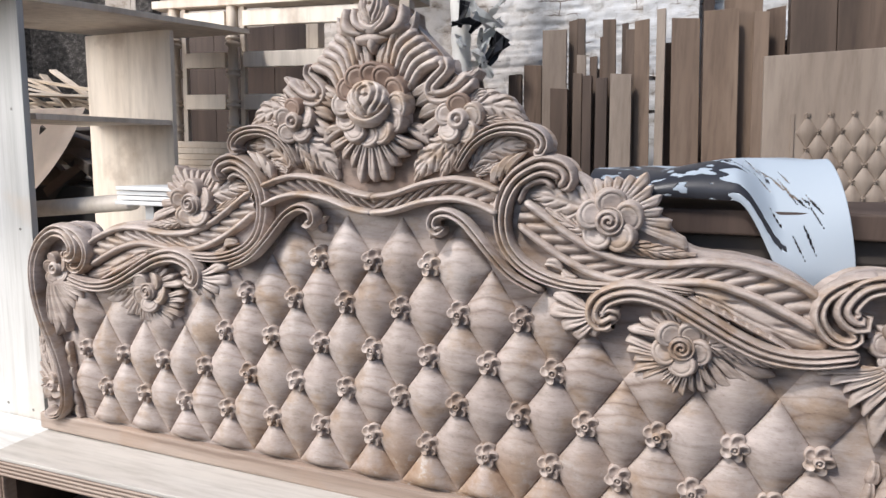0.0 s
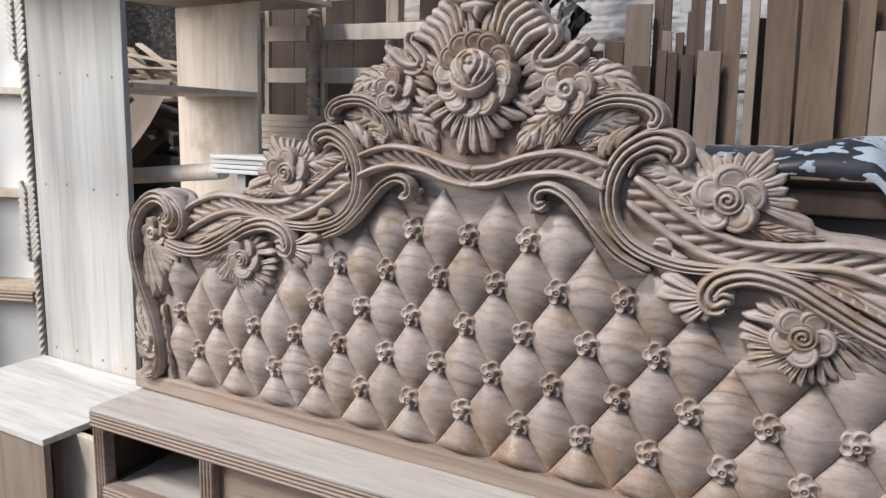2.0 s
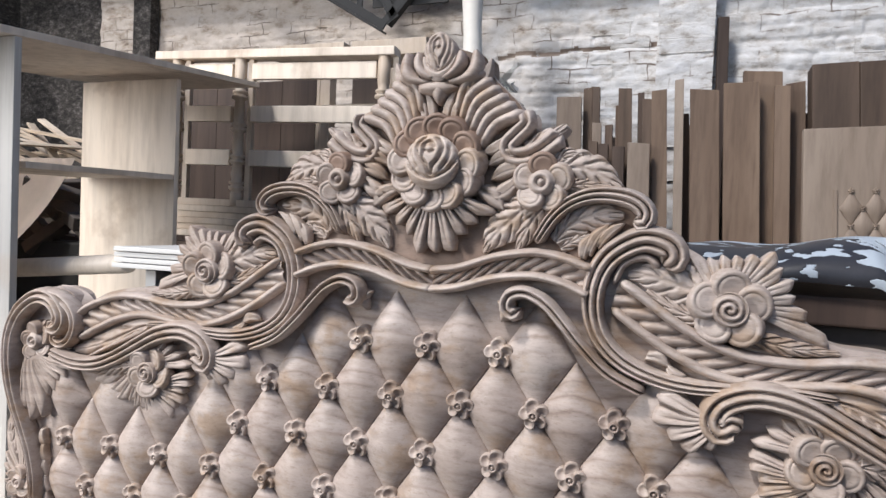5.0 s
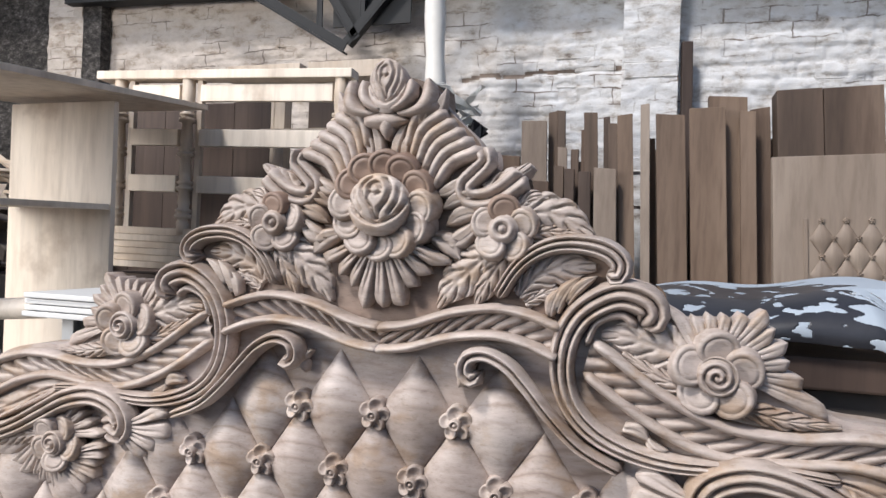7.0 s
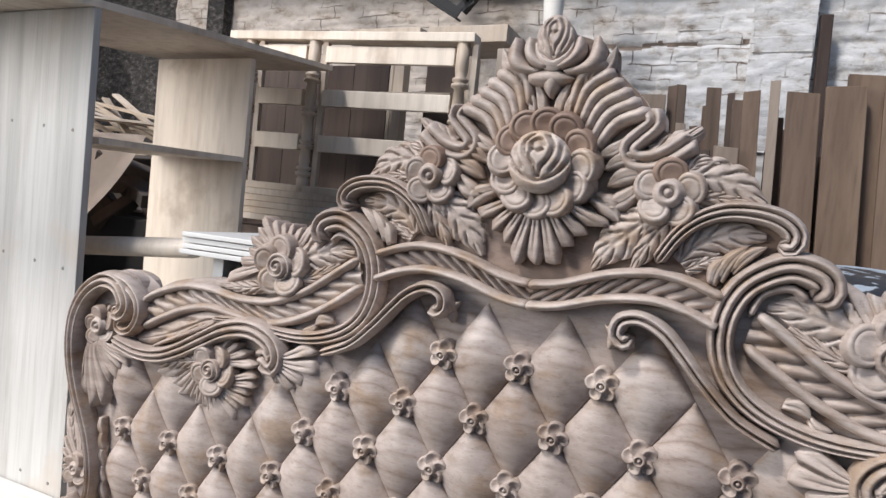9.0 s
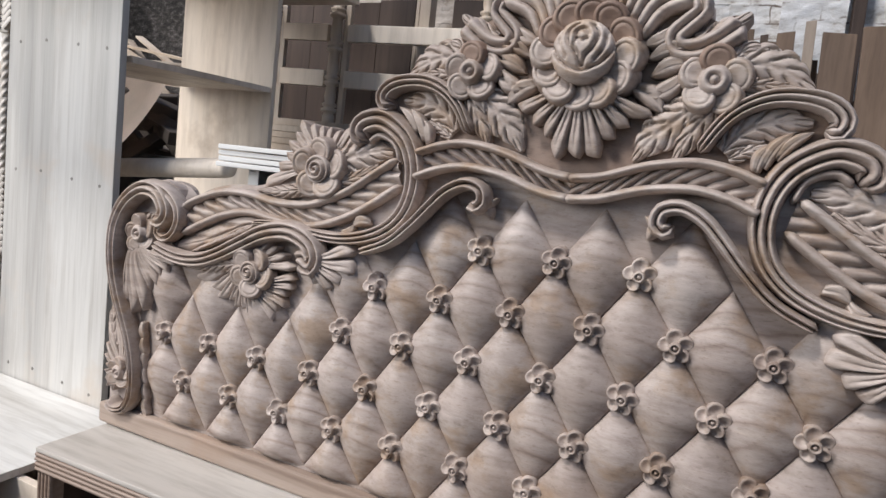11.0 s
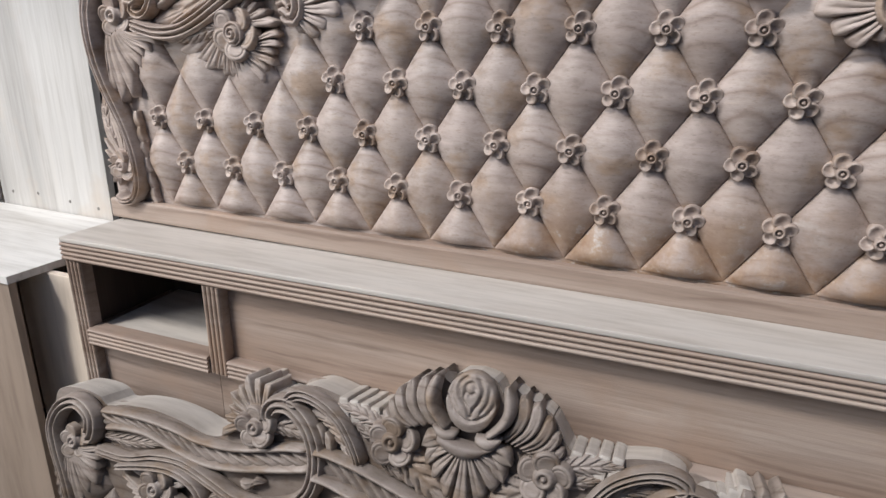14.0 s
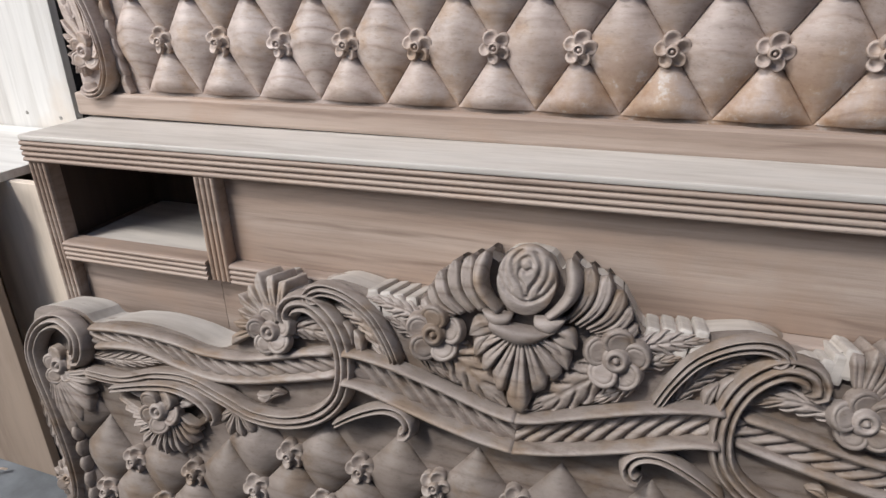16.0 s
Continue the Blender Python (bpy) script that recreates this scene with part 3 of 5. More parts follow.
def tufting(cv, rows, clear, first):
    """Pads and flower buttons on the diamond lattice. rows: (row number, first k, last k) of buttons; clear: where pads lie; first: row of half pads."""
    wide, tall = cv.mesh[1], cv.mesh[3]
    pad = pad_mesh("tufted_pad", wide / 2, tall, 0.205 * wide, mat=cv.ground)
    foot = pad_mesh("tufted_foot", wide / 2, tall, 0.235 * wide, True, cv.ground)
    btn = button_mesh(0.198 * wide, cv.wood)
    for r in range(first, 7):
        for k in [k + (0.5 if r % 2 == 0 else 0.0) for k in range(-8, 8)]:
            x, z = cv.lattice(k, r)
            if clear(abs(x), z, r):
                shared("tufted_pad", foot if r == first else pad, cv.owner, pose(x, 0, z))
    for r, ka, kb in rows:
        k = ka
        while k <= kb + 0.01:
            x, z = cv.lattice(k, r)
            shared("flower_button", btn, cv.owner, pose(x, -0.003, z, 0, random.uniform(-25, 25), 0))
            k += 1


def flank(cv, side):
    """The scrollwork of one side of the headboard, outside the crest."""
    S = cv.strand
    # great C-scroll with its long tail over the lower flower to the end bloom
    S([(0.362, 1.516), (0.376, 1.530), (0.366, 1.548), (0.330, 1.554), (0.288, 1.530), (0.266, 1.492), (0.262, 1.445), (0.276, 1.402), (0.308, 1.370), (0.355, 1.350), (0.41, 1.342), (0.481, 1.346), (0.540, 1.350), (0.600, 1.346)], side, 0.024, 0.006, 3, 0.028, 0.006)
    # hollow leaf that carries the tail on to the end volute
    cv.feather([(0.560, 1.346), (0.620, 1.338), (0.690, 1.306), (0.750, 1.284), (0.800, 1.272)], [0.006, 0.016, 0.022, 0.018, 0.008], 3, side, 0.002, 0.012, 0.0, 0.4, "hollow_leaf", rib=0.9)
    S([(0.358, 1.512), (0.338, 1.528), (0.306, 1.516), (0.292, 1.484)], side, 0.007, 0.005, 1, 0.018, 0.006)
    # rails and rope of the sloping top
    up = [(0.300, 1.492), (0.343, 1.462), (0.389, 1.430), (0.439, 1.405), (0.488, 1.392), (0.552, 1.390), (0.613, 1.398), (0.673, 1.396), (0.723, 1.382), (0.760, 1.366), (0.785, 1.348)]
    low = [(0.290, 1.448), (0.344, 1.410), (0.391, 1.382), (0.441, 1.362), (0.490, 1.354), (0.554, 1.359), (0.616, 1.363), (0.676, 1.350), (0.727, 1.328), (0.785, 1.298)]
    S(up, side, 0.0085, 0.0085, 1, 0.023, 0.002, "top_rail")
    S(low, side, 0.0085, 0.0085, 1, 0.020, 0.002, "top_rail")
    cv.rope_band(up, low, side, 62, 0.014, 0.002)
    # little bud inside the C
    cv.leaves([(0.345, 1.380, 0.378, 1.366, 0.012, 0.2), (0.375, 1.366, 0.402, 1.356, 0.009, -0.2)], side, "scroll_bud", d0=0.004, h=0.014)
    # side rose on its sheet of leaves
    cv.frond((0.455, 1.460), [(-21, 0.158), (-10, 0.122), (1, 0.100), (28, 0.090), (53, 0.100), (84, 0.078), (112, 0.082), (130, 0.108)], 11, side, 0.22, 0.001, 0.010, 0.15, 10, start=0.46)
    cv.feather([(0.435, 1.472), (0.385, 1.490), (0.345, 1.500), (0.312, 1.500)], [0.020, 0.034, 0.026, 0.006], 5, side, 0.002, 0.014)
    cv.feather([(0.425, 1.440), (0.385, 1.452), (0.340, 1.478)], [0.014, 0.014, 0.004], 4, side, 0.004, 0.011)
    cv.feather([(0.475, 1.425), (0.53, 1.412), (0.598, 1.408)], [0.014, 0.013, 0.003], 6, side, 0.006, 0.012)
    cv.rose((0.455, 1.460), 0.054, 5, 0.46, side, 0.012, coil=True)
    # arch and sheet of leaves round the lower flower
    S([(0.478, 1.288), (0.466, 1.294), (0.448, 1.284), (0.440, 1.304), (0.456, 1.328), (0.500, 1.342), (0.555, 1.332), (0.61, 1.304), (0.664, 1.275), (0.716, 1.256), (0.775, 1.253), (0.842, 1.268)], side, 0.023, 0.014, 3, 0.026, 0.018)
    cv.frond((0.583, 1.252), [(172, 0.094), (204, 0.088), (221, 0.091), (240, 0.095), (258, 0.091), (279, 0.085), (303, 0.085), (324, 0.107), (338, 0.132), (351, 0.158)], 15, side, 0.30, 0.008, 0.016, 0.13, 26)
    cv.frond((0.583, 1.254), [(22, 0.094), (60, 0.074), (100, 0.072), (140, 0.078), (172, 0.094)], 9, side, 0.30, 0.012, 0.014, 0.18, -18, start=0.4)
    cv.feather([(0.625, 1.262), (0.685, 1.250), (0.750, 1.236)], [0.014, 0.016, 0.003], 7, side, 0.020, 0.012)
    cv.rose((0.583, 1.253), 0.047, 5, 0.46, side, 0.022, 60, coil=True)
    cv.frond((0.446, 1.305), [(150, 0.078), (180, 0.090), (215, 0.078), (248, 0.060), (272, 0.050)], 5, side, 0.15, 0.014, 0.020, 0.14, 20)
    # slits of the leaf between the rails
    for i in range(8):
        S([(0.588 + 0.0175 * i, 1.343 - 0.0085 * i), (0.602 + 0.0185 * i, 1.333 - 0.0085 * i), (0.622 + 0.0185 * i, 1.322 - 0.0085 * i)], side, 0.006, 0.003, 1, 0.020, 0.006, "leaf_slit")
    # inner scroll under the crest band
    S([(0.152, 1.437), (0.142, 1.428), (0.130, 1.438), (0.136, 1.458), (0.162, 1.464), (0.192, 1.450), (0.218, 1.424), (0.250, 1.388), (0.29, 1.352), (0.345, 1.327)], side, 0.013, 0.008, 2, 0.028, 0.020)
    cv.leaves([(0.142, 1.440, 0.112, 1.446, 0.010, 0.2), (0.138, 1.432, 0.120, 1.412, 0.010, -0.2)], side, "scroll_bud", d0=0.010, h=0.014, notch=False)
    # end volute
    S([(0.826, 1.312), (0.838, 1.296), (0.822, 1.284), (0.798, 1.294), (0.782, 1.324), (0.790, 1.356), (0.822, 1.380), (0.862, 1.388)], side, 0.010, 0.014, 2, 0.024, 0.010)
    S([(0.836, 1.332), (0.842, 1.322), (0.828, 1.322), (0.818, 1.342), (0.842, 1.374), (0.885, 1.380), (0.930, 1.352), (0.958, 1.306), (0.966, 1.255), (0.960, 1.200), (0.942, 1.145), (0.918, 1.095), (0.896, 1.045), (0.882, 0.985), (0.884, 0.935), (0.905, 0.902), (0.938, 0.894), (0.958, 0.912)], side, 0.022, 0.010, 3, 0.030, 0.010)
    cv.frond((0.893, 1.283), [(20, 0.046), (80, 0.048), (140, 0.046), (190, 0.052)], 7, side, 0.3, 0.004, 0.014, 0.2)
    cv.frond((0.888, 1.275), [(196, 0.118), (216, 0.100), (233, 0.100), (251, 0.114), (265, 0.150), (280, 0.172), (292, 0.130)], 8, side, 0.22, 0.010, 0.018, 0.24, 34)
    cv.rose((0.895, 1.284), 0.040, 5, 0.5, side, 0.014, 30)
    # foliage at the foot of the end scroll
    cv.frond((0.940, 0.972), [(-78, 0.052), (-40, 0.058), (0, 0.050), (40, 0.066), (66, 0.112), (84, 0.150), (100, 0.120), (130, 0.048)], 11, side, 0.25, 0.004, 0.014, 0.26, 22)
    cv.feather([(0.950, 1.030), (0.968, 1.080), (0.962, 1.140)], [0.016, 0.018, 0.004], 5, side, 0.006, 0.013)
    cv.rose((0.938, 0.972), 0.034, 5, 0.5, side, 0.012, 10)
    cv.leaves([(0.880 - 0.004 * i, 1.094 - 0.033 * i, 0.876 - 0.0045 * i, 1.058 - 0.033 * i, 0.0125, 0.05) for i in range(6)] + [(0.862, 0.895, 0.885, 0.874, 0.010, 0.1), (0.892, 0.876, 0.922, 0.872, 0.009, 0)], side, "leaf_chain", d0=0.006, h=0.012, ruffle=True)


def crest_band(cv, up, low, per_metre):
    for side in (1, -1):
        cv.strand(up, side, 0.0075, 0.0075, 1, 0.026, 0.010, "top_rail", end=1.0)
        cv.strand(low, side, 0.0075, 0.0075, 1, 0.026, 0.014, "top_rail", end=1.0)
        cv.rope_band(up, low, side, per_metre, 0.015, 0.006)


def headboard_crest(cv):
    crest_band(cv, [(0.0, 1.489), (0.045, 1.496), (0.107, 1.517), (0.168, 1.527), (0.215, 1.521), (0.258, 1.506)], [(0.0, 1.458), (0.045, 1.464), (0.107, 1.483), (0.168, 1.490), (0.215, 1.482), (0.255, 1.466)], 78)
    for side in (1, -1):
        # low scroll with its gouged filling
        cv.strand([(0.316, 1.582), (0.330, 1.580), (0.334, 1.596), (0.318, 1.612), (0.288, 1.620), (0.252, 1.619), (0.220, 1.606), (0.194, 1.582), (0.170, 1.542)], side, 0.017, 0.010, 3, 0.028, 0.006)
        cv.feather([(0.200, 1.545), (0.222, 1.572), (0.255, 1.588), (0.302, 1.590)], [0.012, 0.024, 0.024, 0.005], 5, side, 0.002, 0.014)
        cv.feather([(0.208, 1.536), (0.236, 1.552), (0.262, 1.556)], [0.010, 0.012, 0.004], 4, side, 0.002, 0.010)
        cv.leaves([(0.243, 1.522, 0.258, 1.560, 0.010, 0.1), (0.252, 1.528, 0.282, 1.576, 0.010, 0.1), (0.266, 1.540, 0.304, 1.578, 0.009, 0.1)], side, d0=0.010, h=0.014)
        # sheet of leaves beyond the side rose, feathers falling from it to the band
        cv.feather([(0.190, 1.650), (0.222, 1.662), (0.256, 1.655), (0.296, 1.632)], [0.014, 0.030, 0.026, 0.004], 5, side, 0.002, 0.014)
        cv.feather([(0.200, 1.630), (0.240, 1.636), (0.288, 1.630)], [0.012, 0.013, 0.004], 5, side, 0.003, 0.012)
        cv.feather([(0.190, 1.662), (0.212, 1.682), (0.236, 1.682)], [0.008, 0.013, 0.003], 3, side, 0.004, 0.012)
        cv.feather([(0.166, 1.612), (0.132, 1.580), (0.104, 1.552), (0.084, 1.522)], [0.018, 0.032, 0.026, 0.003], 5, side, 0.006, 0.016)
        cv.feather([(0.184, 1.608), (0.162, 1.574), (0.146, 1.542), (0.140, 1.524)], [0.014, 0.022, 0.016, 0.003], 4, side, 0.008, 0.016)
        cv.leaves([(0.135, 1.640, 0.088, 1.612, 0.017, 0.1), (0.140, 1.662, 0.092, 1.640, 0.016, -0.1), (0.132, 1.684, 0.086, 1.664, 0.014, -0.1), (0.112, 1.704, 0.074, 1.684, 0.013, 0.1), (0.075, 1.625, 0.116, 1.592, 0.018, 0.12)], side, d0=0.006, h=0.018)
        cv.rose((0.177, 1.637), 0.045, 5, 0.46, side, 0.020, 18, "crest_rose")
        # bird-neck scroll and its wing
        cv.feather([(0.148, 1.688), (0.176, 1.702), (0.210, 1.728)], [0.014, 0.020, 0.004], 3, side, 0.004, 0.014)
        cv.strand([(0.140, 1.752), (0.148, 1.732), (0.132, 1.714), (0.117, 1.697), (0.124, 1.680), (0.148, 1.679), (0.172, 1.690), (0.202, 1.714)], side, 0.014, 0.021, 2, 0.022, 0.006)
        # sunburst of long flutes
        for i in range(6):
            f = i / 5
            b = (0.030 + 0.042 * f, 1.748 - 0.058 * f)
            e = (0.074 + 0.066 * f, 1.816 - 0.068 * f)
            bow = (0.5 * (b[0] + e[0]) - 0.010, 0.5 * (b[1] + e[1]) + 0.010)
            cv.strand([b, bow, e], side, 0.0080, 0.0125, 1, 0.026, 0.002, "flute", end=0.6)
        cv.leaves([(0.012, 1.725, 0.030, 1.792, 0.009, 0.1), (0.026, 1.722, 0.046, 1.786, 0.008, 0.12), (0.048, 1.775, 0.066, 1.812, 0.008, 0.1)], side, d0=0.008, h=0.016)
        # tulip petals
        cv.leaves([(0.018, 1.798, 0.062, 1.850, 0.018, -0.30)], side, "tulip_petal", d0=0.012, h=0.022, ruffle=True, notch=False)
        cv.leaves([(0.010, 1.804, 0.038, 1.848, 0.012, -0.20)], side, "tulip_petal", d0=0.022, h=0.018, ruffle=True, notch=False)
        cv.leaves([(0.040, 1.788, 0.084, 1.838, 0.013, -0.18)], side, "tulip_petal", d0=0.004, h=0.016)
    bud = cv.rose((0.0, 1.838), 0.046, 0, 0.66, 1, 0.018, 90, "great_rose")
    bud.name = "tulip_bud"
    bud.scale = (0.92, 0.9, 1.32)
    cv.leaves([(-0.034, 1.790, 0.034, 1.790, 0.015, 0.0), (0, 1.796, 0, 1.762, 0.014, 0.0)], 1, "tulip_cup", d0=0.014, h=0.020, notch=False)
    # shell of leaves under the great rose
    cv.frond((0.0, 1.632), [(200, 0.118), (216, 0.096), (238, 0.100), (270, 0.120), (302, 0.100), (324, 0.096), (340, 0.118)], 9, 1, 0.30, 0.014, 0.020, 0.15)
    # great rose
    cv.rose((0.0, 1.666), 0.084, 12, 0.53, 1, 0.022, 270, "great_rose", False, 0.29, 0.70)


def footboard_flank(cv, side):
    """The scrollwork of one side of the footboard."""
    S = cv.strand
    # C-scroll running out into the long tail
    S([(0.350, 0.545), (0.362, 0.556), (0.352, 0.574), (0.322, 0.578), (0.289, 0.556), (0.268, 0.520), (0.262, 0.478), (0.272, 0.436), (0.305, 0.404), (0.357, 0.386), (0.417, 0.386), (0.469, 0.404), (0.534, 0.424), (0.600, 0.421), (0.670, 0.403), (0.754, 0.405)], side, 0.019, 0.010, 3, 0.026, 0.008)
    up = [(0.282, 0.506), (0.325, 0.499), (0.368, 0.488), (0.438, 0.473), (0.512, 0.471), (0.565, 0.480), (0.633, 0.486), (0.700, 0.485), (0.750, 0.480)]
    low = [(0.276, 0.472), (0.348, 0.454), (0.438, 0.435), (0.501, 0.431), (0.566, 0.442), (0.633, 0.457), (0.690, 0.456), (0.738, 0.448)]
    S(up, side, 0.0075, 0.0075, 1, 0.022, 0.002, "top_rail")
    S(low, side, 0.0080, 0.0080, 1, 0.020, 0.002, "top_rail")
    cv.rope_band(up, low, side, 72, 0.014, 0.002)
    cv.leaves([(0.415, 0.414, 0.390, 0.420, 0.010, 0.2), (0.392, 0.416, 0.368, 0.424, 0.008, -0.2)], side, "scroll_bud", d0=0.004, h=0.014)
    cv.feather([(0.740, 0.430), (0.680, 0.432), (0.640, 0.437), (0.585, 0.446)], [0.006, 0.013, 0.012, 0.003], 8, side, 0.002, 0.012)
    # side rose on its leaves
    rx = 0.384 if side < 0 else 0.412
    cv.frond((rx, 0.530), [(-28, 0.106), (-13, 0.078), (20, 0.074), (53, 0.084), (80, 0.088), (108, 0.076)], 8, side, 0.25, 0.006, 0.015, 0.18, 12, start=0.35, wall=0.05)
    cv.feather([(rx - 0.012, 0.526), (0.335, 0.536), (0.286, 0.524)], [0.014, 0.019, 0.005], 5, side, 0.003, 0.014)
    cv.rose((rx + 0.002, 0.528), 0.037, 5, 0.46, side, 0.020, 100)
    # arch, lower flower, sprig
    S([(0.492, 0.360), (0.484, 0.374), (0.502, 0.394), (0.532, 0.406), (0.570, 0.410), (0.623, 0.402), (0.690, 0.386)], side, 0.013, 0.007, 2, 0.024, 0.018)
    cv.frond((0.588, 0.366), [(8, 0.102), (-6, 0.084), (-27, 0.072), (-51, 0.078), (-74, 0.080), (-104, 0.080), (-134, 0.078), (-168, 0.072)], 15, side, 0.30, 0.012, 0.018, 0.14, -24)
    cv.frond((0.588, 0.366), [(8, 0.092), (60, 0.040), (120, 0.038), (172, 0.060)], 7, side, 0.30, 0.012, 0.012, 0.2)
    cv.rose((0.588, 0.366), 0.037, 5, 0.46, side, 0.028, 60)
    cv.frond((0.445, 0.392), [(-20, 0.040), (-50, 0.050), (-90, 0.052), (-140, 0.042)], 4, side, 0.15, 0.010, 0.018, 0.16)
    # inner scroll under the band
    S([(0.172, 0.408), (0.160, 0.404), (0.152, 0.418), (0.164, 0.436), (0.192, 0.440), (0.233, 0.424), (0.275, 0.398)], side, 0.012, 0.006, 2, 0.026, 0.018)
    # end volute, its rose and the foliage down the end
    S([(0.778, 0.428), (0.768, 0.424), (0.760, 0.440), (0.766, 0.470), (0.802, 0.489), (0.842, 0.472), (0.862, 0.430), (0.850, 0.385), (0.826, 0.335), (0.804, 0.285), (0.784, 0.235), (0.772, 0.185), (0.780, 0.152), (0.802, 0.142)], side, 0.020, 0.008, 3, 0.028, 0.008)
    cv.frond((0.803, 0.402), [(170, 0.062), (200, 0.066), (232, 0.092), (262, 0.118), (284, 0.104), (300, 0.070)], 8, side, 0.25, 0.010, 0.018, 0.15, 20)
    cv.rose((0.804, 0.408), 0.034, 5, 0.48, side, 0.018, 30)
    cv.feather([(0.868, 0.385), (0.850, 0.325), (0.828, 0.265), (0.812, 0.215)], [0.008, 0.018, 0.018, 0.006], 9, side, 0.004, 0.014)
    cv.frond((0.804, 0.190), [(-90, 0.040), (-20, 0.036), (50, 0.040), (110, 0.044)], 7, side, 0.25, 0.004, 0.013, 0.24, 18)
    cv.rose((0.803, 0.190), 0.024, 5, 0.5, side, 0.012, 10)
    cv.leaves([(0.782 - 0.008 * i, 0.296 - 0.028 * i, 0.774 - 0.008 * i, 0.268 - 0.028 * i, 0.0095, 0.05) for i in range(5)], side, "leaf_chain", d0=0.010, h=0.014, notch=False)


def footboard_crest(cv):
    crest_band(cv, [(0.0, 0.455), (0.035, 0.461), (0.100, 0.480), (0.170, 0.499), (0.230, 0.510), (0.262, 0.511)], [(0.0, 0.412), (0.050, 0.419), (0.100, 0.430), (0.160, 0.446), (0.225, 0.464), (0.260, 0.468)], 72)
    for side in (1, -1):
        # scroll with its gouged filling
        cv.strand([(0.302, 0.584), (0.318, 0.580), (0.324, 0.592), (0.306, 0.602), (0.280, 0.601), (0.250, 0.590), (0.221, 0.570), (0.197, 0.538), (0.178, 0.502)], side, 0.014, 0.009, 3, 0.026, 0.006, wall=0.05)
        cv.feather([(0.200, 0.508), (0.224, 0.545), (0.250, 0.566), (0.292, 0.575)], [0.008, 0.017, 0.015, 0.004], 6, side, 0.002, 0.013)
        cv.leaves([(0.240, 0.512, 0.252, 0.545, 0.009, 0.1), (0.254, 0.522, 0.276, 0.560, 0.008, 0.1)], side, d0=0.008, h=0.014)
        cv.feather([(0.140, 0.572), (0.175, 0.586), (0.236, 0.598)], [0.012, 0.018, 0.004], 6, side, 0.003, 0.013)
        cv.feather([(0.150, 0.552), (0.178, 0.562), (0.205, 0.572)], [0.012, 0.014, 0.004], 4, side, 0.003, 0.011)
        # feathers falling to the point of the shell
        cv.feather([(0.120, 0.545), (0.080, 0.516), (0.048, 0.490), (0.016, 0.466)], [0.018, 0.032, 0.026, 0.003], 5, side, 0.004, 0.016)
        cv.feather([(0.150, 0.530), (0.125, 0.510), (0.095, 0.492)], [0.012, 0.014, 0.004], 4, side, 0.004, 0.012)
        cv.rose((0.125, 0.560), 0.041, 5, 0.44, side, 0.018, 18, "crest_rose")
        # rounded lobes stepping down from the bud
        for b, e, w in (((0.058, 0.602), (0.082, 0.676), 0.0155), ((0.072, 0.598), (0.104, 0.668), 0.0150), ((0.086, 0.594), (0.125, 0.650), 0.0140), ((0.096, 0.590), (0.138, 0.628), 0.0120), ((0.104, 0.582), (0.148, 0.606), 0.0110)):
            cv.leaves([(*b, *e, w, -0.14)], side, "crest_lobe", d0=0.006, h=0.022, ruffle=True, wall=0.06)
        # upright curled petals
        cv.leaves([(0.034, 0.606, 0.057, 0.688, 0.0145, -0.20)], side, "tulip_petal", d0=0.018, h=0.024, ruffle=True, notch=False, wall=0.06)
        cv.leaves([(0.016, 0.598, 0.056, 0.606, 0.013, -0.16)], side, "tulip_petal", d0=0.024, h=0.016, notch=False)
        cv.leaves([(0.040, 0.585, 0.074, 0.566, 0.017, 0.1), (0.040, 0.570, 0.064, 0.536, 0.014, 0.1)], side, "shell_leaf", d0=0.014, h=0.018)
        # feather steps sawn across the thick top edge
        for x0, z0, n, dx, dz in ((0.166, 0.596, 4, 0.020, 0.0015), (0.372, 0.584, 3, 0.012, 0.008)):
            for i in range(n):
                bm = bmesh.new()
                box(bm, (-0.0088, -0.010, -0.03), (0.0088, 0.076, 0.010), 0.0045)
                st = part("feather_step", bm, LEDGE, cv.owner)
                st.matrix_basis = pose(side * (x0 + dx * i), 0, z0 + dz * i, 0, side * 10, 0)
    cv.frond((0.0, 0.590), [(200, 0.062), (225, 0.078), (248, 0.098), (270, 0.120), (292, 0.098), (315, 0.078), (340, 0.062)], 7, 1, 0.12, 0.014, 0.020, 0.12)
    cv.leaves([(-0.044, 0.588, 0.044, 0.588, 0.015, -0.12)], 1, "tulip_cup", d0=0.026, h=0.018, notch=False)
    bud = cv.rose((0.0, 0.652), 0.060, 0, 0.70, 1, 0.016, 90, "great_rose")
    bud.name = "rosebud"
    bud.scale = (0.95, 0.66, 1.12)


OUTLINE = [(0.0, 1.868), (0.035, 1.855), (0.066, 1.840), (0.090, 1.805), (0.132, 1.764), (0.155, 1.728), (0.190, 1.710), (0.200, 1.690), (0.232, 1.678), (0.272, 1.652), (0.308, 1.624), (0.338, 1.602),
           (0.338, 1.572), (0.372, 1.558), (0.40, 1.525), (0.43, 1.528), (0.48, 1.528), (0.515, 1.51), (0.53, 1.48), (0.555, 1.450), (0.595, 1.418), (0.66, 1.412), (0.72, 1.398), (0.765, 1.374), (0.795, 1.350),
           (0.815, 1.388), (0.865, 1.400), (0.92, 1.388), (0.962, 1.35), (0.976, 1.28), (0.968, 1.20), (0.945, 1.15), (0.976, 1.11), (0.986, 1.02), (0.985, 0.93), (0.985, 0.87), (0.986, 0.845)]


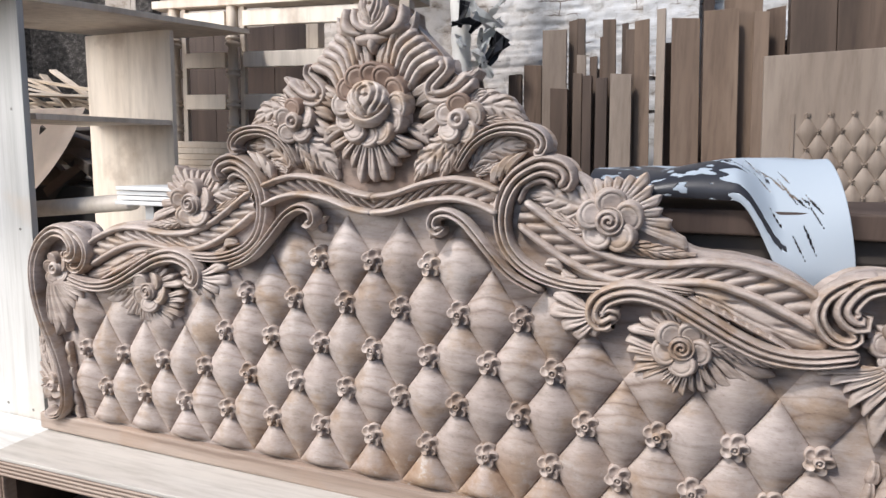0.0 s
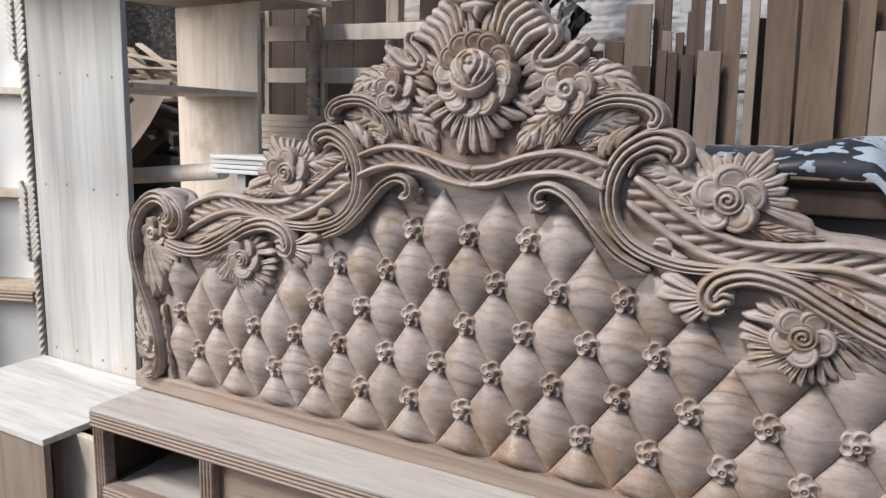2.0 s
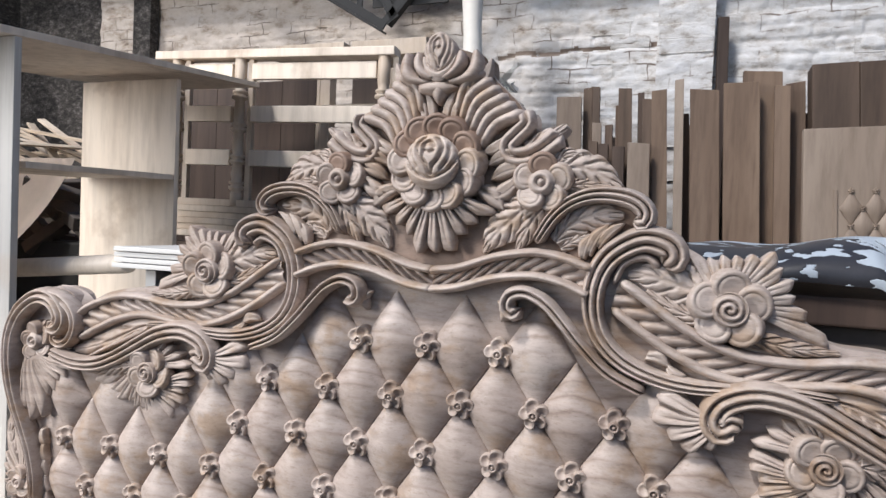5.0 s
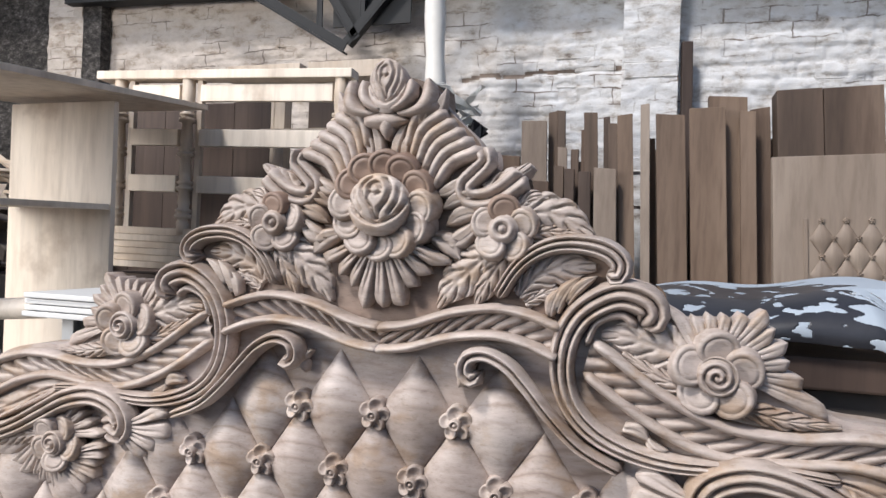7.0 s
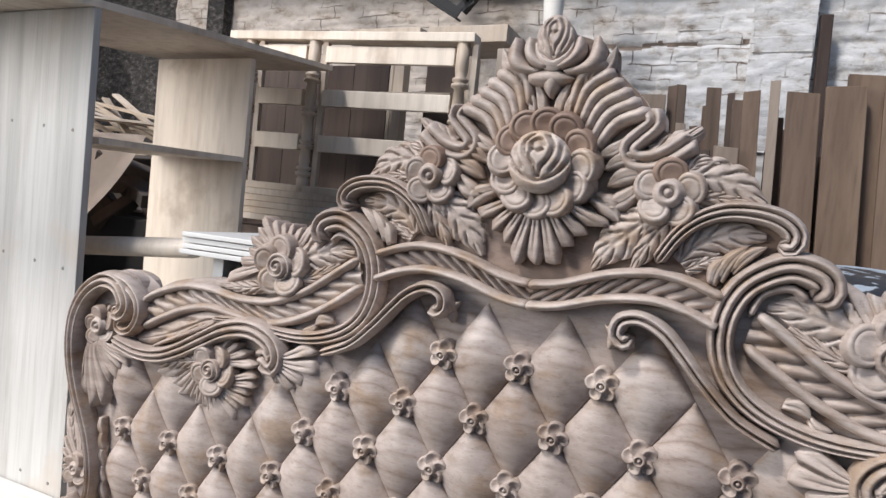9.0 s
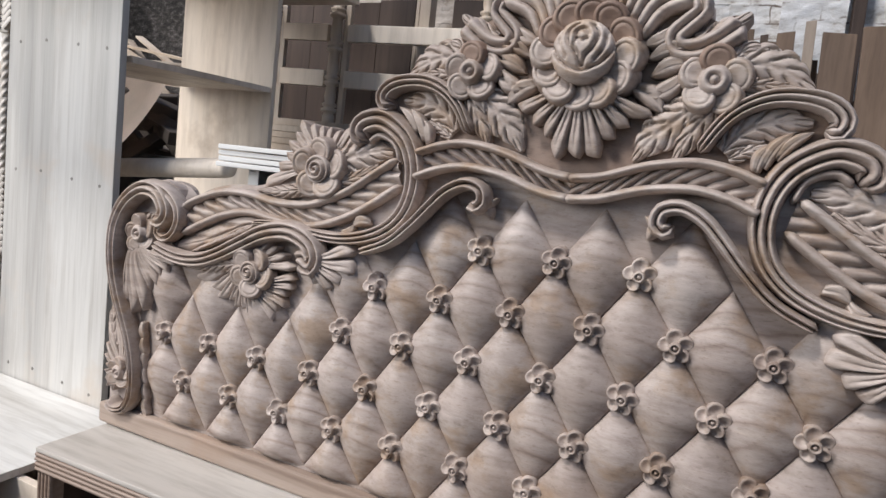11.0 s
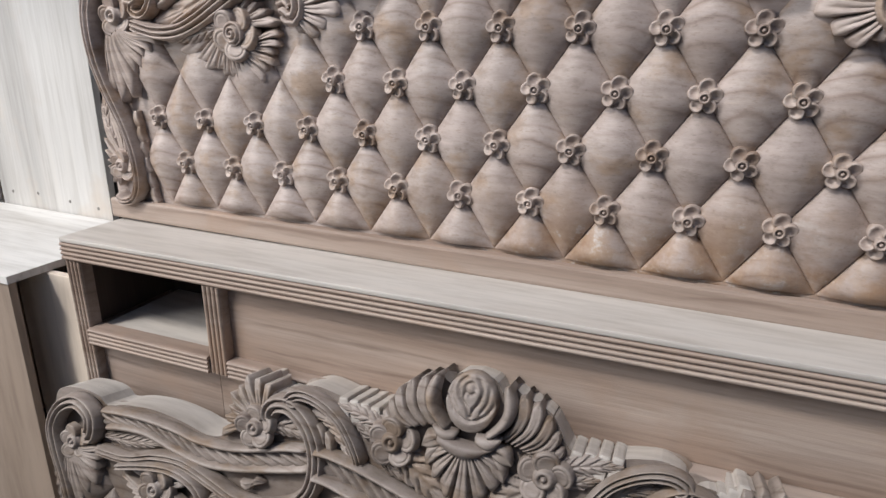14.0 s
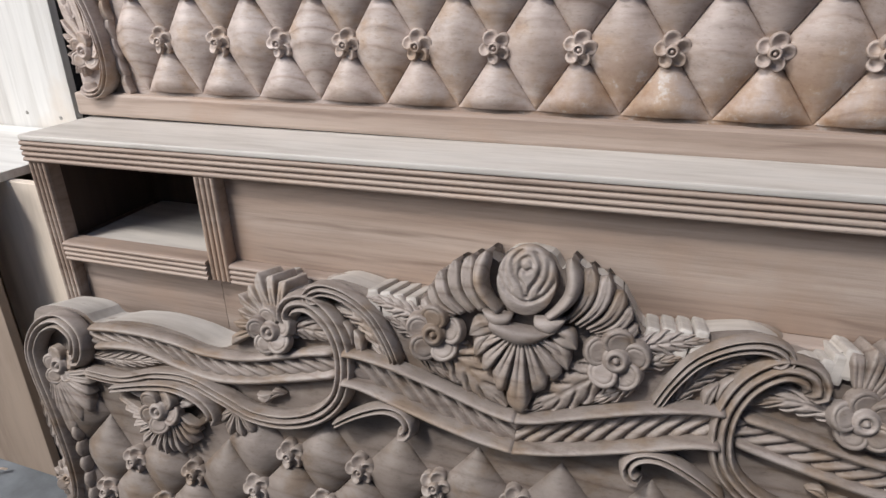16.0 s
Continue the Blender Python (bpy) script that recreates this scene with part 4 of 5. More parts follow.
LOW_OUTLINE = [(0.0, 0.694), (0.030, 0.688), (0.044, 0.668), (0.060, 0.680), (0.076, 0.672), (0.100, 0.664), (0.125, 0.650), (0.142, 0.624), (0.160, 0.600), (0.198, 0.600), (0.230, 0.606), (0.256, 0.612), (0.290, 0.616), (0.320, 0.606),
               (0.332, 0.586), (0.350, 0.592), (0.372, 0.590), (0.392, 0.606), (0.420, 0.596), (0.440, 0.556), (0.450, 0.515), (0.476, 0.484), (0.512, 0.480), (0.565, 0.492), (0.633, 0.500), (0.700, 0.496), (0.748, 0.486), (0.770, 0.500), (0.804, 0.506),
               (0.855, 0.503), (0.882, 0.488), (0.884, 0.450), (0.874, 0.390), (0.860, 0.330), (0.846, 0.285), (0.826, 0.235), (0.816, 0.185), (0.828, 0.140), (0.838, 0.110), (0.838, 0.040), (0.838, 0.0)]


def headboard_field(ax, z, r):
    """Where the tufted field lies between the scrolls."""
    z += 0.845
    if r == -1:
        return ax < 0.86
    top = 1.40 if ax < 0.20 else 1.40 - (ax - 0.20) * 1.05 if ax < 0.34 else 1.25 if ax < 0.43 else 1.19
    return ax < 0.84 and z < top + 0.03


def footboard_field(ax, z, r):
    return ax < 0.79 and z < (0.39 if ax < 0.22 else 0.35 if ax < 0.47 else 0.26 if ax < 0.68 else 0.34)


def carved_headboard():
    o = thing("carved_headboard", "bare carved hardwood headboard with tufted diamonds, roses and scrolls", "headboard", at=pose(0, 0, 0.8455))
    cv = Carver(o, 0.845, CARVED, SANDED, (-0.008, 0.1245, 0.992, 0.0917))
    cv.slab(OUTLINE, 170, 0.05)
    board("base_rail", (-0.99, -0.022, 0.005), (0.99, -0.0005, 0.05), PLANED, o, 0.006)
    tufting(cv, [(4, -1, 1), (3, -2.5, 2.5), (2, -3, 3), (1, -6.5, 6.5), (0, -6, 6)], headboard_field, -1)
    # Red-brown crest board, its colour darkened for the shade between the carvings.
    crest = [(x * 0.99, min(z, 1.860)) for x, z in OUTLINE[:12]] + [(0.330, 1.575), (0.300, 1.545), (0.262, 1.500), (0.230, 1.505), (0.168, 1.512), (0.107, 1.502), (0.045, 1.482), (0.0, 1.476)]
    cv.slab(crest, 120, 0.02, "crest_ground", 0.003, "recessed ground of red-brown wood, darkened for shade between motifs", SHADED_HEARTWOOD)
    for side in (1, -1):
        flank(cv, side)
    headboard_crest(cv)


def carved_footboard():
    o = thing("carved_footboard", "bare carved hardwood footboard leaning on the storage base", "footboard", at=pose(-0.02, -0.348, FLOOR, -14.6, 0, 3.4))
    cv = Carver(o, 0.0, SHADED_GROUND, GREYED, (0.006, 0.121, 0.043, 0.07))
    cv.slab(LOW_OUTLINE, 170, 0.075, label="thick sawn edge, coloured pale for light from above")
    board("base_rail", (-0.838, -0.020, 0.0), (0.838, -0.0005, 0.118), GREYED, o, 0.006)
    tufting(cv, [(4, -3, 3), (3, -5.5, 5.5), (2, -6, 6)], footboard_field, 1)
    for side in (1, -1):
        footboard_flank(cv, side)
    footboard_crest(cv)


carved_headboard()
carved_footboard()


# ---- storage base under the headboard ----
def fluted(name, lo, hi, along, parent, n=4):
    """A moulding with rounded flutes along x or z on its front."""
    bm = bmesh.new()
    k = n * 6
    rows = []
    a, b = (lo[2], hi[2]) if along == "X" else (lo[0], hi[0])
    prof = []
    for j in range(k + 1):
        s = j / k
        prof.append((a + (b - a) * s, lo[1] + 0.006 * (1 - abs(math.sin(math.pi * n * s)) ** 0.5)))
    prof = [(a, hi[1])] + prof + [(b, hi[1])]
    ends = (lo[0], hi[0]) if along == "X" else (lo[2], hi[2])
    for e in ends:
        rows.append([Vector((e, y, c)) if along == "X" else Vector((c, y, e)) for c, y in prof])
    vs = grid(bm, rows, True)
    bm.faces.new(vs[0])
    bm.faces.new(vs[-1])
    return part(name, bm, PLANED, parent)


def storage_base():
    o = thing("storage_base", "planed hardwood headboard base with fluted frame and open cubby", "bed base", at=pose(0, 0.02, FLOOR, 0, -0.35, 1.2))
    f, zt = -0.170, 0.852 - FLOOR
    board("top_ledge", (-0.970, f - 0.003, zt - 0.010), (0.970, 0.10, zt), LEDGE, o, 0.003, "planed ledge, lightened for light from above")
    fluted("front_moulding", (-0.970, f - 0.004, zt - 0.050), (0.970, f + 0.03, zt - 0.0105), "X", o, 4)
    for s in (-1, 1):
        x0, x1 = sorted((s * 0.968, s * 0.926))
        fluted("stile", (x0, f, 0.0), (x1, f + 0.03, zt - 0.0505), "Z", o, 4)
        x0, x1 = sorted((s * 0.600, s * 0.558))
        fluted("stile", (x0, f - 0.003, 0.535), (x1, f + 0.03, zt - 0.0505), "Z", o, 4)
        x0, x1 = sorted((s * 0.925, s * 0.6005))
        fluted("rail", (x0, f - 0.010, 0.534), (x1, f + 0.03, 0.572), "X", o, 4)
        board("cubby_floor", (x0, f + 0.0305, 0.548), (x1, 0.10, 0.566), LEDGE, o, 0.001, "dusty cubby shelf, lightened where light reaches in")
        # Dark wood on the cubby's back and sides paints in its shade.
        board("cubby_back", (min(x0, s * 0.950), 0.085, 0.30), (max(x1, s * 0.950), 0.10, zt - 0.011), DARKWOOD, o, 0.001, "back panel coloured dark for the cubby's shade")
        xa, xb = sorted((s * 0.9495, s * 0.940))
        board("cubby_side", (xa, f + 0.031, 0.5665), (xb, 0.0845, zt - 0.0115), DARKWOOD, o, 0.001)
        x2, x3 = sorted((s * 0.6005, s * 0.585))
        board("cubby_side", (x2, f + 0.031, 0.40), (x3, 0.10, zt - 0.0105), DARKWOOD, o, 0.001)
        board("lower_panel", (x0, f + 0.022, 0.0), (x1, f + 0.030, 0.533), PLANED, o, 0.001)
        x4, x5 = sorted((s * 0.970, s * 0.950))
        board("side_panel", (x4, f + 0.031, 0.0), (x5, 0.10, zt - 0.0105), PLANED, o, 0.001)
    fluted("rail", (-0.557, f - 0.004, 0.530), (0.557, f + 0.03, 0.568), "X", o, 4)
    board("centre_panel", (-0.5575, f + 0.022, 0.5685), (0.5575, f + 0.030, zt - 0.0505), PLANED, o, 0.001)
    board("lower_panel", (-0.600, f + 0.022, 0.0), (0.600, f + 0.030, 0.529), PLANED, o, 0.001)


storage_base()


# ---- pale bedside cabinet and bookcase ----
def bedside():
    o = thing("bedside_cabinet", "unfinished bedside cabinet with white streaked top", "cabinet", at=pose(-1.06, -0.24, FLOOR))
    zt = 0.765 - FLOOR
    board("top", (-0.62, 0, zt - 0.018), (0.0, 0.395, zt), PALE_FLAT, o, 0.002, "white streaked top board")
    board("front_panel", (-0.60, 0.006, 0), (-0.01, 0.024, zt - 0.0185), QUILT, o, 0.002, "tan front board")
    board("rear_panel", (-0.105, 0.085, 0), (0.084, 0.103, zt - 0.0185), KNOTTED, o, 0.002)
    board("side_panel", (-0.60, 0.0245, 0), (-0.582, 0.395, zt - 0.0185), TAN, o, 0.002)


def bookcase():
    o = thing("bookcase", "tall open bookcase of pale unfinished boards", "bookcase", at=pose(-1.22, 0.16, FLOOR))
    zb = 0.77 - FLOOR
    nails = plain("nail_head", (0.20, 0.19, 0.175), 0.6, 0.3)
    side = board("side_board", (-0.45, 0, 0), (0.0, 0.02, 2.005 - FLOOR), PALE, o, 0.002, "white streaked side board with nail holes")
    for zz in (1.71, 1.36, 0.80):
        for xx in (-0.40, -0.29, -0.16, -0.05):
            bm = bmesh.new()
            lathe(bm, [(0.005, -0.001), (0.0046, 0.0008), (0.002, 0.0011)], (0, 0, 0), 10)
            n = part("nail", bm, nails, side)
            n.matrix_basis = pose(xx, 0.0, zz - FLOOR + 0.01 * math.sin(xx * 40), 90, 0, 0)
    board("side_board", (-0.50, 0.64, 0), (-0.065, 0.66, 2.05 - FLOOR), KNOTTED, o, 0.002, "tan side board with dark knots")
    tilt = math.degrees(math.atan2(0.065, 0.64))
    board("top_board", (-0.60, -0.42, 0), (0.0, 1.10, 0.02), KNOTTED, o, 0.002, m=pose(0, 0, 2.006 - FLOOR, tilt, 0, 2.5))
    board("shelf", (-0.42, 0.045, 0), (-0.005, 0.64, 0.018), KNOTTED, o, 0.002, m=pose(0, 0.0, 1.672 - FLOOR, 2.0, 0, 5.5))
    bm = bmesh.new()
    lathe(bm, [(0.024, 0), (0.026, 0.01), (0.026, 0.60), (0.024, 0.615)], (0, 0, 0), 16)
    r = part("round_rail", bm, KNOTTED, o, "round tan rail", True)
    r.matrix_basis = pose(-0.36, 0.14, 1.381 - FLOOR, 0, 85, 0)


bedside()
bookcase()


# ---- stack of sheets behind the headboard ----
def sheet_stack():
    o = thing("sheet_stack", "stack of white edged boards on trestle legs, gap beneath filled dark", "boards", at=pose(-0.82, 0.10, FLOOR))
    for i in range(4):
        board("sheet", (0.004 * (i % 2), 0.003 * (i % 3), 1.362 + 0.0125 * i), (0.62, 0.55, 1.3725 + 0.0125 * i), LAMINATE, o, 0.002)
    board("trestle_leg", (0.05, 0.05, 0), (0.08, 0.50, 1.3615), LAMINATE, o, 0.002)
    board("trestle_leg", (0.50, 0.05, 0), (0.53, 0.50, 1.3615), JUNK, o, 0.002)
    # Black board painted in for the dark gap under the sheets.
    board("dark_gap_fill", (0.0805, 0.40, 0.2), (0.4995, 0.43, 1.3615), BLACK, o, 0.002)


sheet_stack()


def slab_table():
    o = thing("timber_stack", "stack of thick brown timber slabs under paper", "timber", at=pose(0.40, 0.07, FLOOR))
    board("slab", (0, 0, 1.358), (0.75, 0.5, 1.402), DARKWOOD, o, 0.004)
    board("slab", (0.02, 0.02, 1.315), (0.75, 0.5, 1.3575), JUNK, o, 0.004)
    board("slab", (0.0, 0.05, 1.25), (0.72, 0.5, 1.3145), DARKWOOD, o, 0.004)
    # Black block stands for the shade beneath the slabs.
    board("shade_block", (0.1, 0.1, 0), (0.65, 0.45, 1.2495), BLACK, o, 0.004)


slab_table()


def paper_sheet():
    """A curled cut-out sheet: printed dark at one end, hanging over the slab at the other."""
    o = thing("stencil_paper", "curled white stencil paper with cut-out leaf pattern", "paper")
    n, k = 190, 150

    def at(u, v):
        """v: from the far edge over the slab and down its front."""
        x = 0.40 + 0.405 * u
        e = max(0.0, min(1.0, (u - 0.62) / 0.10))
        drop = 0.060 + 0.150 * e * e * (3 - 2 * e)
        top = 1.545 + 0.033 * u + 0.006 * math.sin(u * 9 + v * 5)
        if v < 0.45:
            return Vector((x, 0.62 - v, top))
        w = (v - 0.45) / 0.55
        return Vector((x + 0.075 * w * e * (1 - 1.3 * max(0.0, u - 0.62)), 0.17 - 0.12 * math.sin(w * math.pi * 0.55), top - drop * w ** 1.5))
    rnd = random.Random(4)
    slits = []
    for i in range(20):
        a = rnd.uniform(0.3, 1.25)
        r = rnd.uniform(0.05, 0.42)
        slits.append((0.52 + r * math.cos(a * 0.7), 0.48 + 0.9 * r * math.sin(a) * 1.3, rnd.uniform(0.5, 1.3), rnd.uniform(0.010, 0.026), rnd.uniform(0.0012, 0.0024)))
    for nm, mat in (("sheet", PAPER), ("printed_area", PRINT)):
        bm = bmesh.new()
        for i in range(n):
            for j in range(k):
                u, v = (i + 0.5) / n, (j + 0.5) / k
                edge = 0.62 + 0.06 * math.sin(v * 23) + 0.04 * math.sin(v * 51 + 1)
                tone = noise.noise(Vector((u * 11, v * 9, 3.1))) + 0.5 * noise.noise(Vector((u * 31, v * 27, 7.7)))
                dark = u < edge and 0.12 < v and tone > -0.30
                if nm == "sheet":
                    cut = False
                    for su, sv, sa, half, wide in slits:
                        dx, dy = (u - su) * 0.405, (v - sv) * 0.34
                        if abs(dx) < 0.03 and abs(dy) < 0.03:
                            along, across = dx * math.cos(sa) + dy * math.sin(sa), dy * math.cos(sa) - dx * math.sin(sa) + 6 * dx * dx
                            if abs(along) < half and abs(across) < wide * (1 - abs(along) / half):
                                cut = True
                    if cut:
                        continue
                if dark == (nm == "printed_area"):
                    bm.faces.new([bm.verts.new(at(a / n, b / k)) for a, b in ((i, j), (i + 1, j), (i + 1, j + 1), (i, j + 1))])
        bmesh.ops.remove_doubles(bm, verts=bm.verts, dist=1e-5)
        bmesh.ops.solidify(bm, geom=bm.faces[:], thickness=0.0012)
        part(nm, bm, mat, o, "black printed pattern" if mat is PRINT else "", True)


paper_sheet()


# ---- bench frame with turned posts ----
def turned(h, r):
    """Profile of a turned post."""
    out = [(r, 0), (r, 0.08 * h)]
    for z in (0.12, 0.30, 0.52, 0.74):
        out += [(r * 0.78, z * h - 0.012), (r * 1.3, z * h - 0.006), (r * 1.3, z * h + 0.006), (r * 0.8, z * h + 0.012), (r * 1.22, z * h + 0.018), (r * 1.22, z * h + 0.027), (r * 0.8, z * h + 0.033), (r * 0.95, (z + 0.09) * h)]
    return out + [(r, 0.87 * h), (r, h)]


def slatted_frame():
    o = thing("slatted_bed_frame", "pale wooden bed frame with turned posts and slats", "bed frame", at=pose(-1.82, 1.27, 1.49, 0, 0.7, 4))
    board("top_rail", (0.0, -0.03, 0.768), (1.12, 0.05, 0.803), KNOTTED, o, 0.004, "pale top rail")
    for x in (0.10, 0.415, 1.07):
        bm = bmesh.new()
        lathe(bm, [(r, z + 0.14) for r, z in turned(0.628, 0.026)], (x, 0, 0), 16)
        part("post", bm, TAN, o, "", True)
        board("post_back", (x + 0.034, 0.005, 0.14), (x + 0.058, 0.03, 0.768), TAN, o, 0.002)
    for x0, x1 in ((0.16, 0.38), (0.475, 1.04)):
        for z in (0.680, 0.500, 0.312):
            board("slat", (x0, -0.012, z), (x1, 0.012, z + 0.068), KNOTTED, o, 0.003)
    board("bottom_rail", (0.06, -0.02, 0.135), (1.24, 0.03, 0.165), TAN, o, 0.003)
    for i in range(5):
        board("plinth_moulding", (0.05, -0.035 + 0.005 * (i % 2), 0.027 * i), (1.24, 0.06, 0.027 * i + 0.0265), TAN, o, 0.003)
    p = thing("packing_crate", "dark wooden crate carrying the bed frame", "crate", at=pose(-1.80, 1.28, FLOOR))
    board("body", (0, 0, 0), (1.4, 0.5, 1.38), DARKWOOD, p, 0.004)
    q = thing("cabinet_carcass", "unlit brown cabinet carcass with plank back", "cabinet", at=pose(-1.78, 1.60, FLOOR))
    for i in range(-2, 5):
        x = 0.02 + 0.185 * i
        if i == 3:
            continue
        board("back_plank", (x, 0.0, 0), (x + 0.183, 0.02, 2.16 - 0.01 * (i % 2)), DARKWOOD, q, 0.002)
    board("shelf", (0.62, -0.15, 1.98), (0.95, -0.001, 2.0), TAN, q, 0.002)
    board("divider", (0.60, -0.04, 0), (0.617, -0.001, 2.15), TAN, q, 0.002)
    for x, dz in ((0.63, 0), (0.96, 0), (1.10, 0.03)):
        board("post", (x, -0.06, 0), (x + 0.05, -0.001, 2.17 + dz), TAN, q, 0.003)
    for x in (0.36, 0.76):
        board("upper_box", (x, -0.02, 2.24), (x + 0.36, 0.25, 2.31), TAN, q, 0.003)
        board("upper_post", (x + 0.05, 0.05, 2.17), (x + 0.09, 0.09, 2.2395), TAN, q, 0.003)


slatted_frame()


# ---- planks and panels leaning on the back wall ----
def plank_row():
    rnd = random.Random(11)
    # across, height of the top, distance behind the front row, tone
    row = [(-0.44, -0.36, 2.08, 0.06, 0), (-0.35, -0.245, 2.13, 0.07, 0), (-0.238, -0.103, 2.304, 0.0, 2), (-0.112, -0.060, 2.366, 0.07, 1), (-0.059, -0.009, 2.373, 0.07, 1), (-0.037, 0.014, 2.165, 0.02, 2), (0.015, 0.058, 2.16, 0.05, 0),
           (0.059, 0.097, 2.266, 0.06, 0), (0.098, 0.170, 2.353, 0.05, 1), (0.172, 0.209, 2.336, 0.09, 0), (0.211, 0.266, 2.291, 0.04, 1), (0.136, 0.248, 2.045, -0.05, 2), (0.056, 0.119, 2.03, -0.04, 0), (-0.062, -0.010, 2.061, -0.03, 1),
           (-0.008, 0.044, 2.046, -0.04, 0), (-0.165, -0.068, 1.98, -0.05, 0), (0.346, 0.393, 2.379, 0.0, 2), (0.267, 0.345, 2.333, 0.03, 1), (0.397, 0.440, 2.22, 0.09, 0), (0.443, 0.582, 2.321, 0.0, 1), (0.586, 0.751, 2.344, -0.03, 1),
           (0.679, 0.858, 2.415, 0.05, 1), (0.800, 0.872, 2.33, 0.0, 1), (0.875, 0.966, 2.366, 0.10, 0)]
    for x0, x1, top, dy, tone in row:
        h = top - FLOOR
        bm = bmesh.new()
        t = rnd.uniform(0.022, 0.045)
        box(bm, (0, 0, 0), (x1 - x0 - 0.003, t, h), 0.003)
        slope = rnd.uniform(-0.14, 0.14)
        waist = rnd.uniform(-0.004, 0.004)
        for v in bm.verts:
            if v.co.z > h * 0.5:
                v.co.z += slope * (v.co.x - (x1 - x0) / 2)
                v.co.x += waist
        p = part("plank", bm, (PLANK, SAWN, QUILT)[tone])
        p.matrix_basis = pose(x0 + 0.038 * h, 2.30 + dy, FLOOR, -4.0, -2.2 + rnd.uniform(-0.35, 0.35), rnd.uniform(-3, 3))
        tagged(p, ("rough dark brown plank leaning on the wall", "rough sawn brown plank leaning on the wall", "pale planed plank leaning among brown ones")[tone], "plank", "planks leaning on the back wall")
    # Extra dark planks stand in for the shade between the front row's boards.
    for i in range(26):
        x = -0.40 + 0.058 * i
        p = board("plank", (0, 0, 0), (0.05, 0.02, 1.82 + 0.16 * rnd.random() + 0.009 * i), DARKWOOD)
        p.matrix_basis = pose(x + 0.07, 2.52, FLOOR, -4.0, -2.2 + rnd.uniform(-1, 1), 0)
        tagged(p, "dark narrow filler plank, added to keep the gaps dark", "plank", "planks leaning on the back wall")
    for x0, x1, top, t in ((0.977, 1.172, 2.429, 0.12), (1.175, 1.42, 2.433, 0.05)):
        bm = bmesh.new()
        box(bm, (0, 0, 0), (x1 - x0, t, top - FLOOR), 0.004)
        p = part("wide_board", bm, SAWN)
        p.matrix_basis = pose(x0 + 0.088, 2.30, FLOOR, -4.0, -2.2, 0)
        tagged(p, "wide brown sawn board leaning on the wall", "board", "planks leaning on the back wall")


plank_row()
bm = bmesh.new()
box(bm, (-0.03, -0.02, 0), (0.03, 0.02, 2.76), 0.006)
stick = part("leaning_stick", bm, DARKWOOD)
stick.matrix_basis = pose(0.66, 3.0, FLOOR, 0, -1.2, 10)
tagged(stick, "dark weathered stick standing against the whitewashed wall", "stick")


def quilted_panel():
    o = thing("quilted_panel", "tan wooden panel carved with a tufted diamond field", "panel", at=pose(0.868, 1.50, FLOOR, -3, -1.8, 0))
    H = 1.98 - FLOOR
    board("panel", (0, 0, 0), (0.95, 0.035, H), QUILT, o, 0.003)
    me = pad_mesh("tufted_pad", 0.0375, 0.0615, 0.012, mat=QUILT)
    btn = button_mesh(0.010, QUILT)
    for r in range(0, 13):
        for k in range(11):
            x = 0.150 + 0.075 * k + (0.0375 if r % 2 else 0)
            z = H - 0.290 - 0.0615 * r
            if x > 0.9:
                continue
            shared("tufted_pad", me, o, pose(x, -0.002, z))
            shared("flower_button", btn, o, pose(x, -0.004, z + 0.0615))
    board("frame_edge", (0.095, -0.006, 0.6), (0.108, -0.0005, H - 0.22), QUILT, o, 0.002)


quilted_panel()


# ---- tall carved cabinets in the far corner ----
def rope_column(bm, x, y, z0, z1, r):
    n = int((z1 - z0) / 0.0045)
    rows = []
    for i in range(n + 1):
        z = z0 + (z1 - z0) * i / n
        rows.append([Vector((x + r * (1 + 0.22 * math.sin(3 * a - z * 200)) * math.cos(a), y + r * (1 + 0.22 * math.sin(3 * a - z * 200)) * math.sin(a), z)) for a in [2 * math.pi * j / 16 for j in range(16)]])
    vs = grid(bm, rows, True)
    bm.faces.new(vs[0])
    bm.faces.new(vs[-1])


# heights of the two carved plumes on each rope column
PLUME = (1.80, 2.12, 1.00, 1.33)


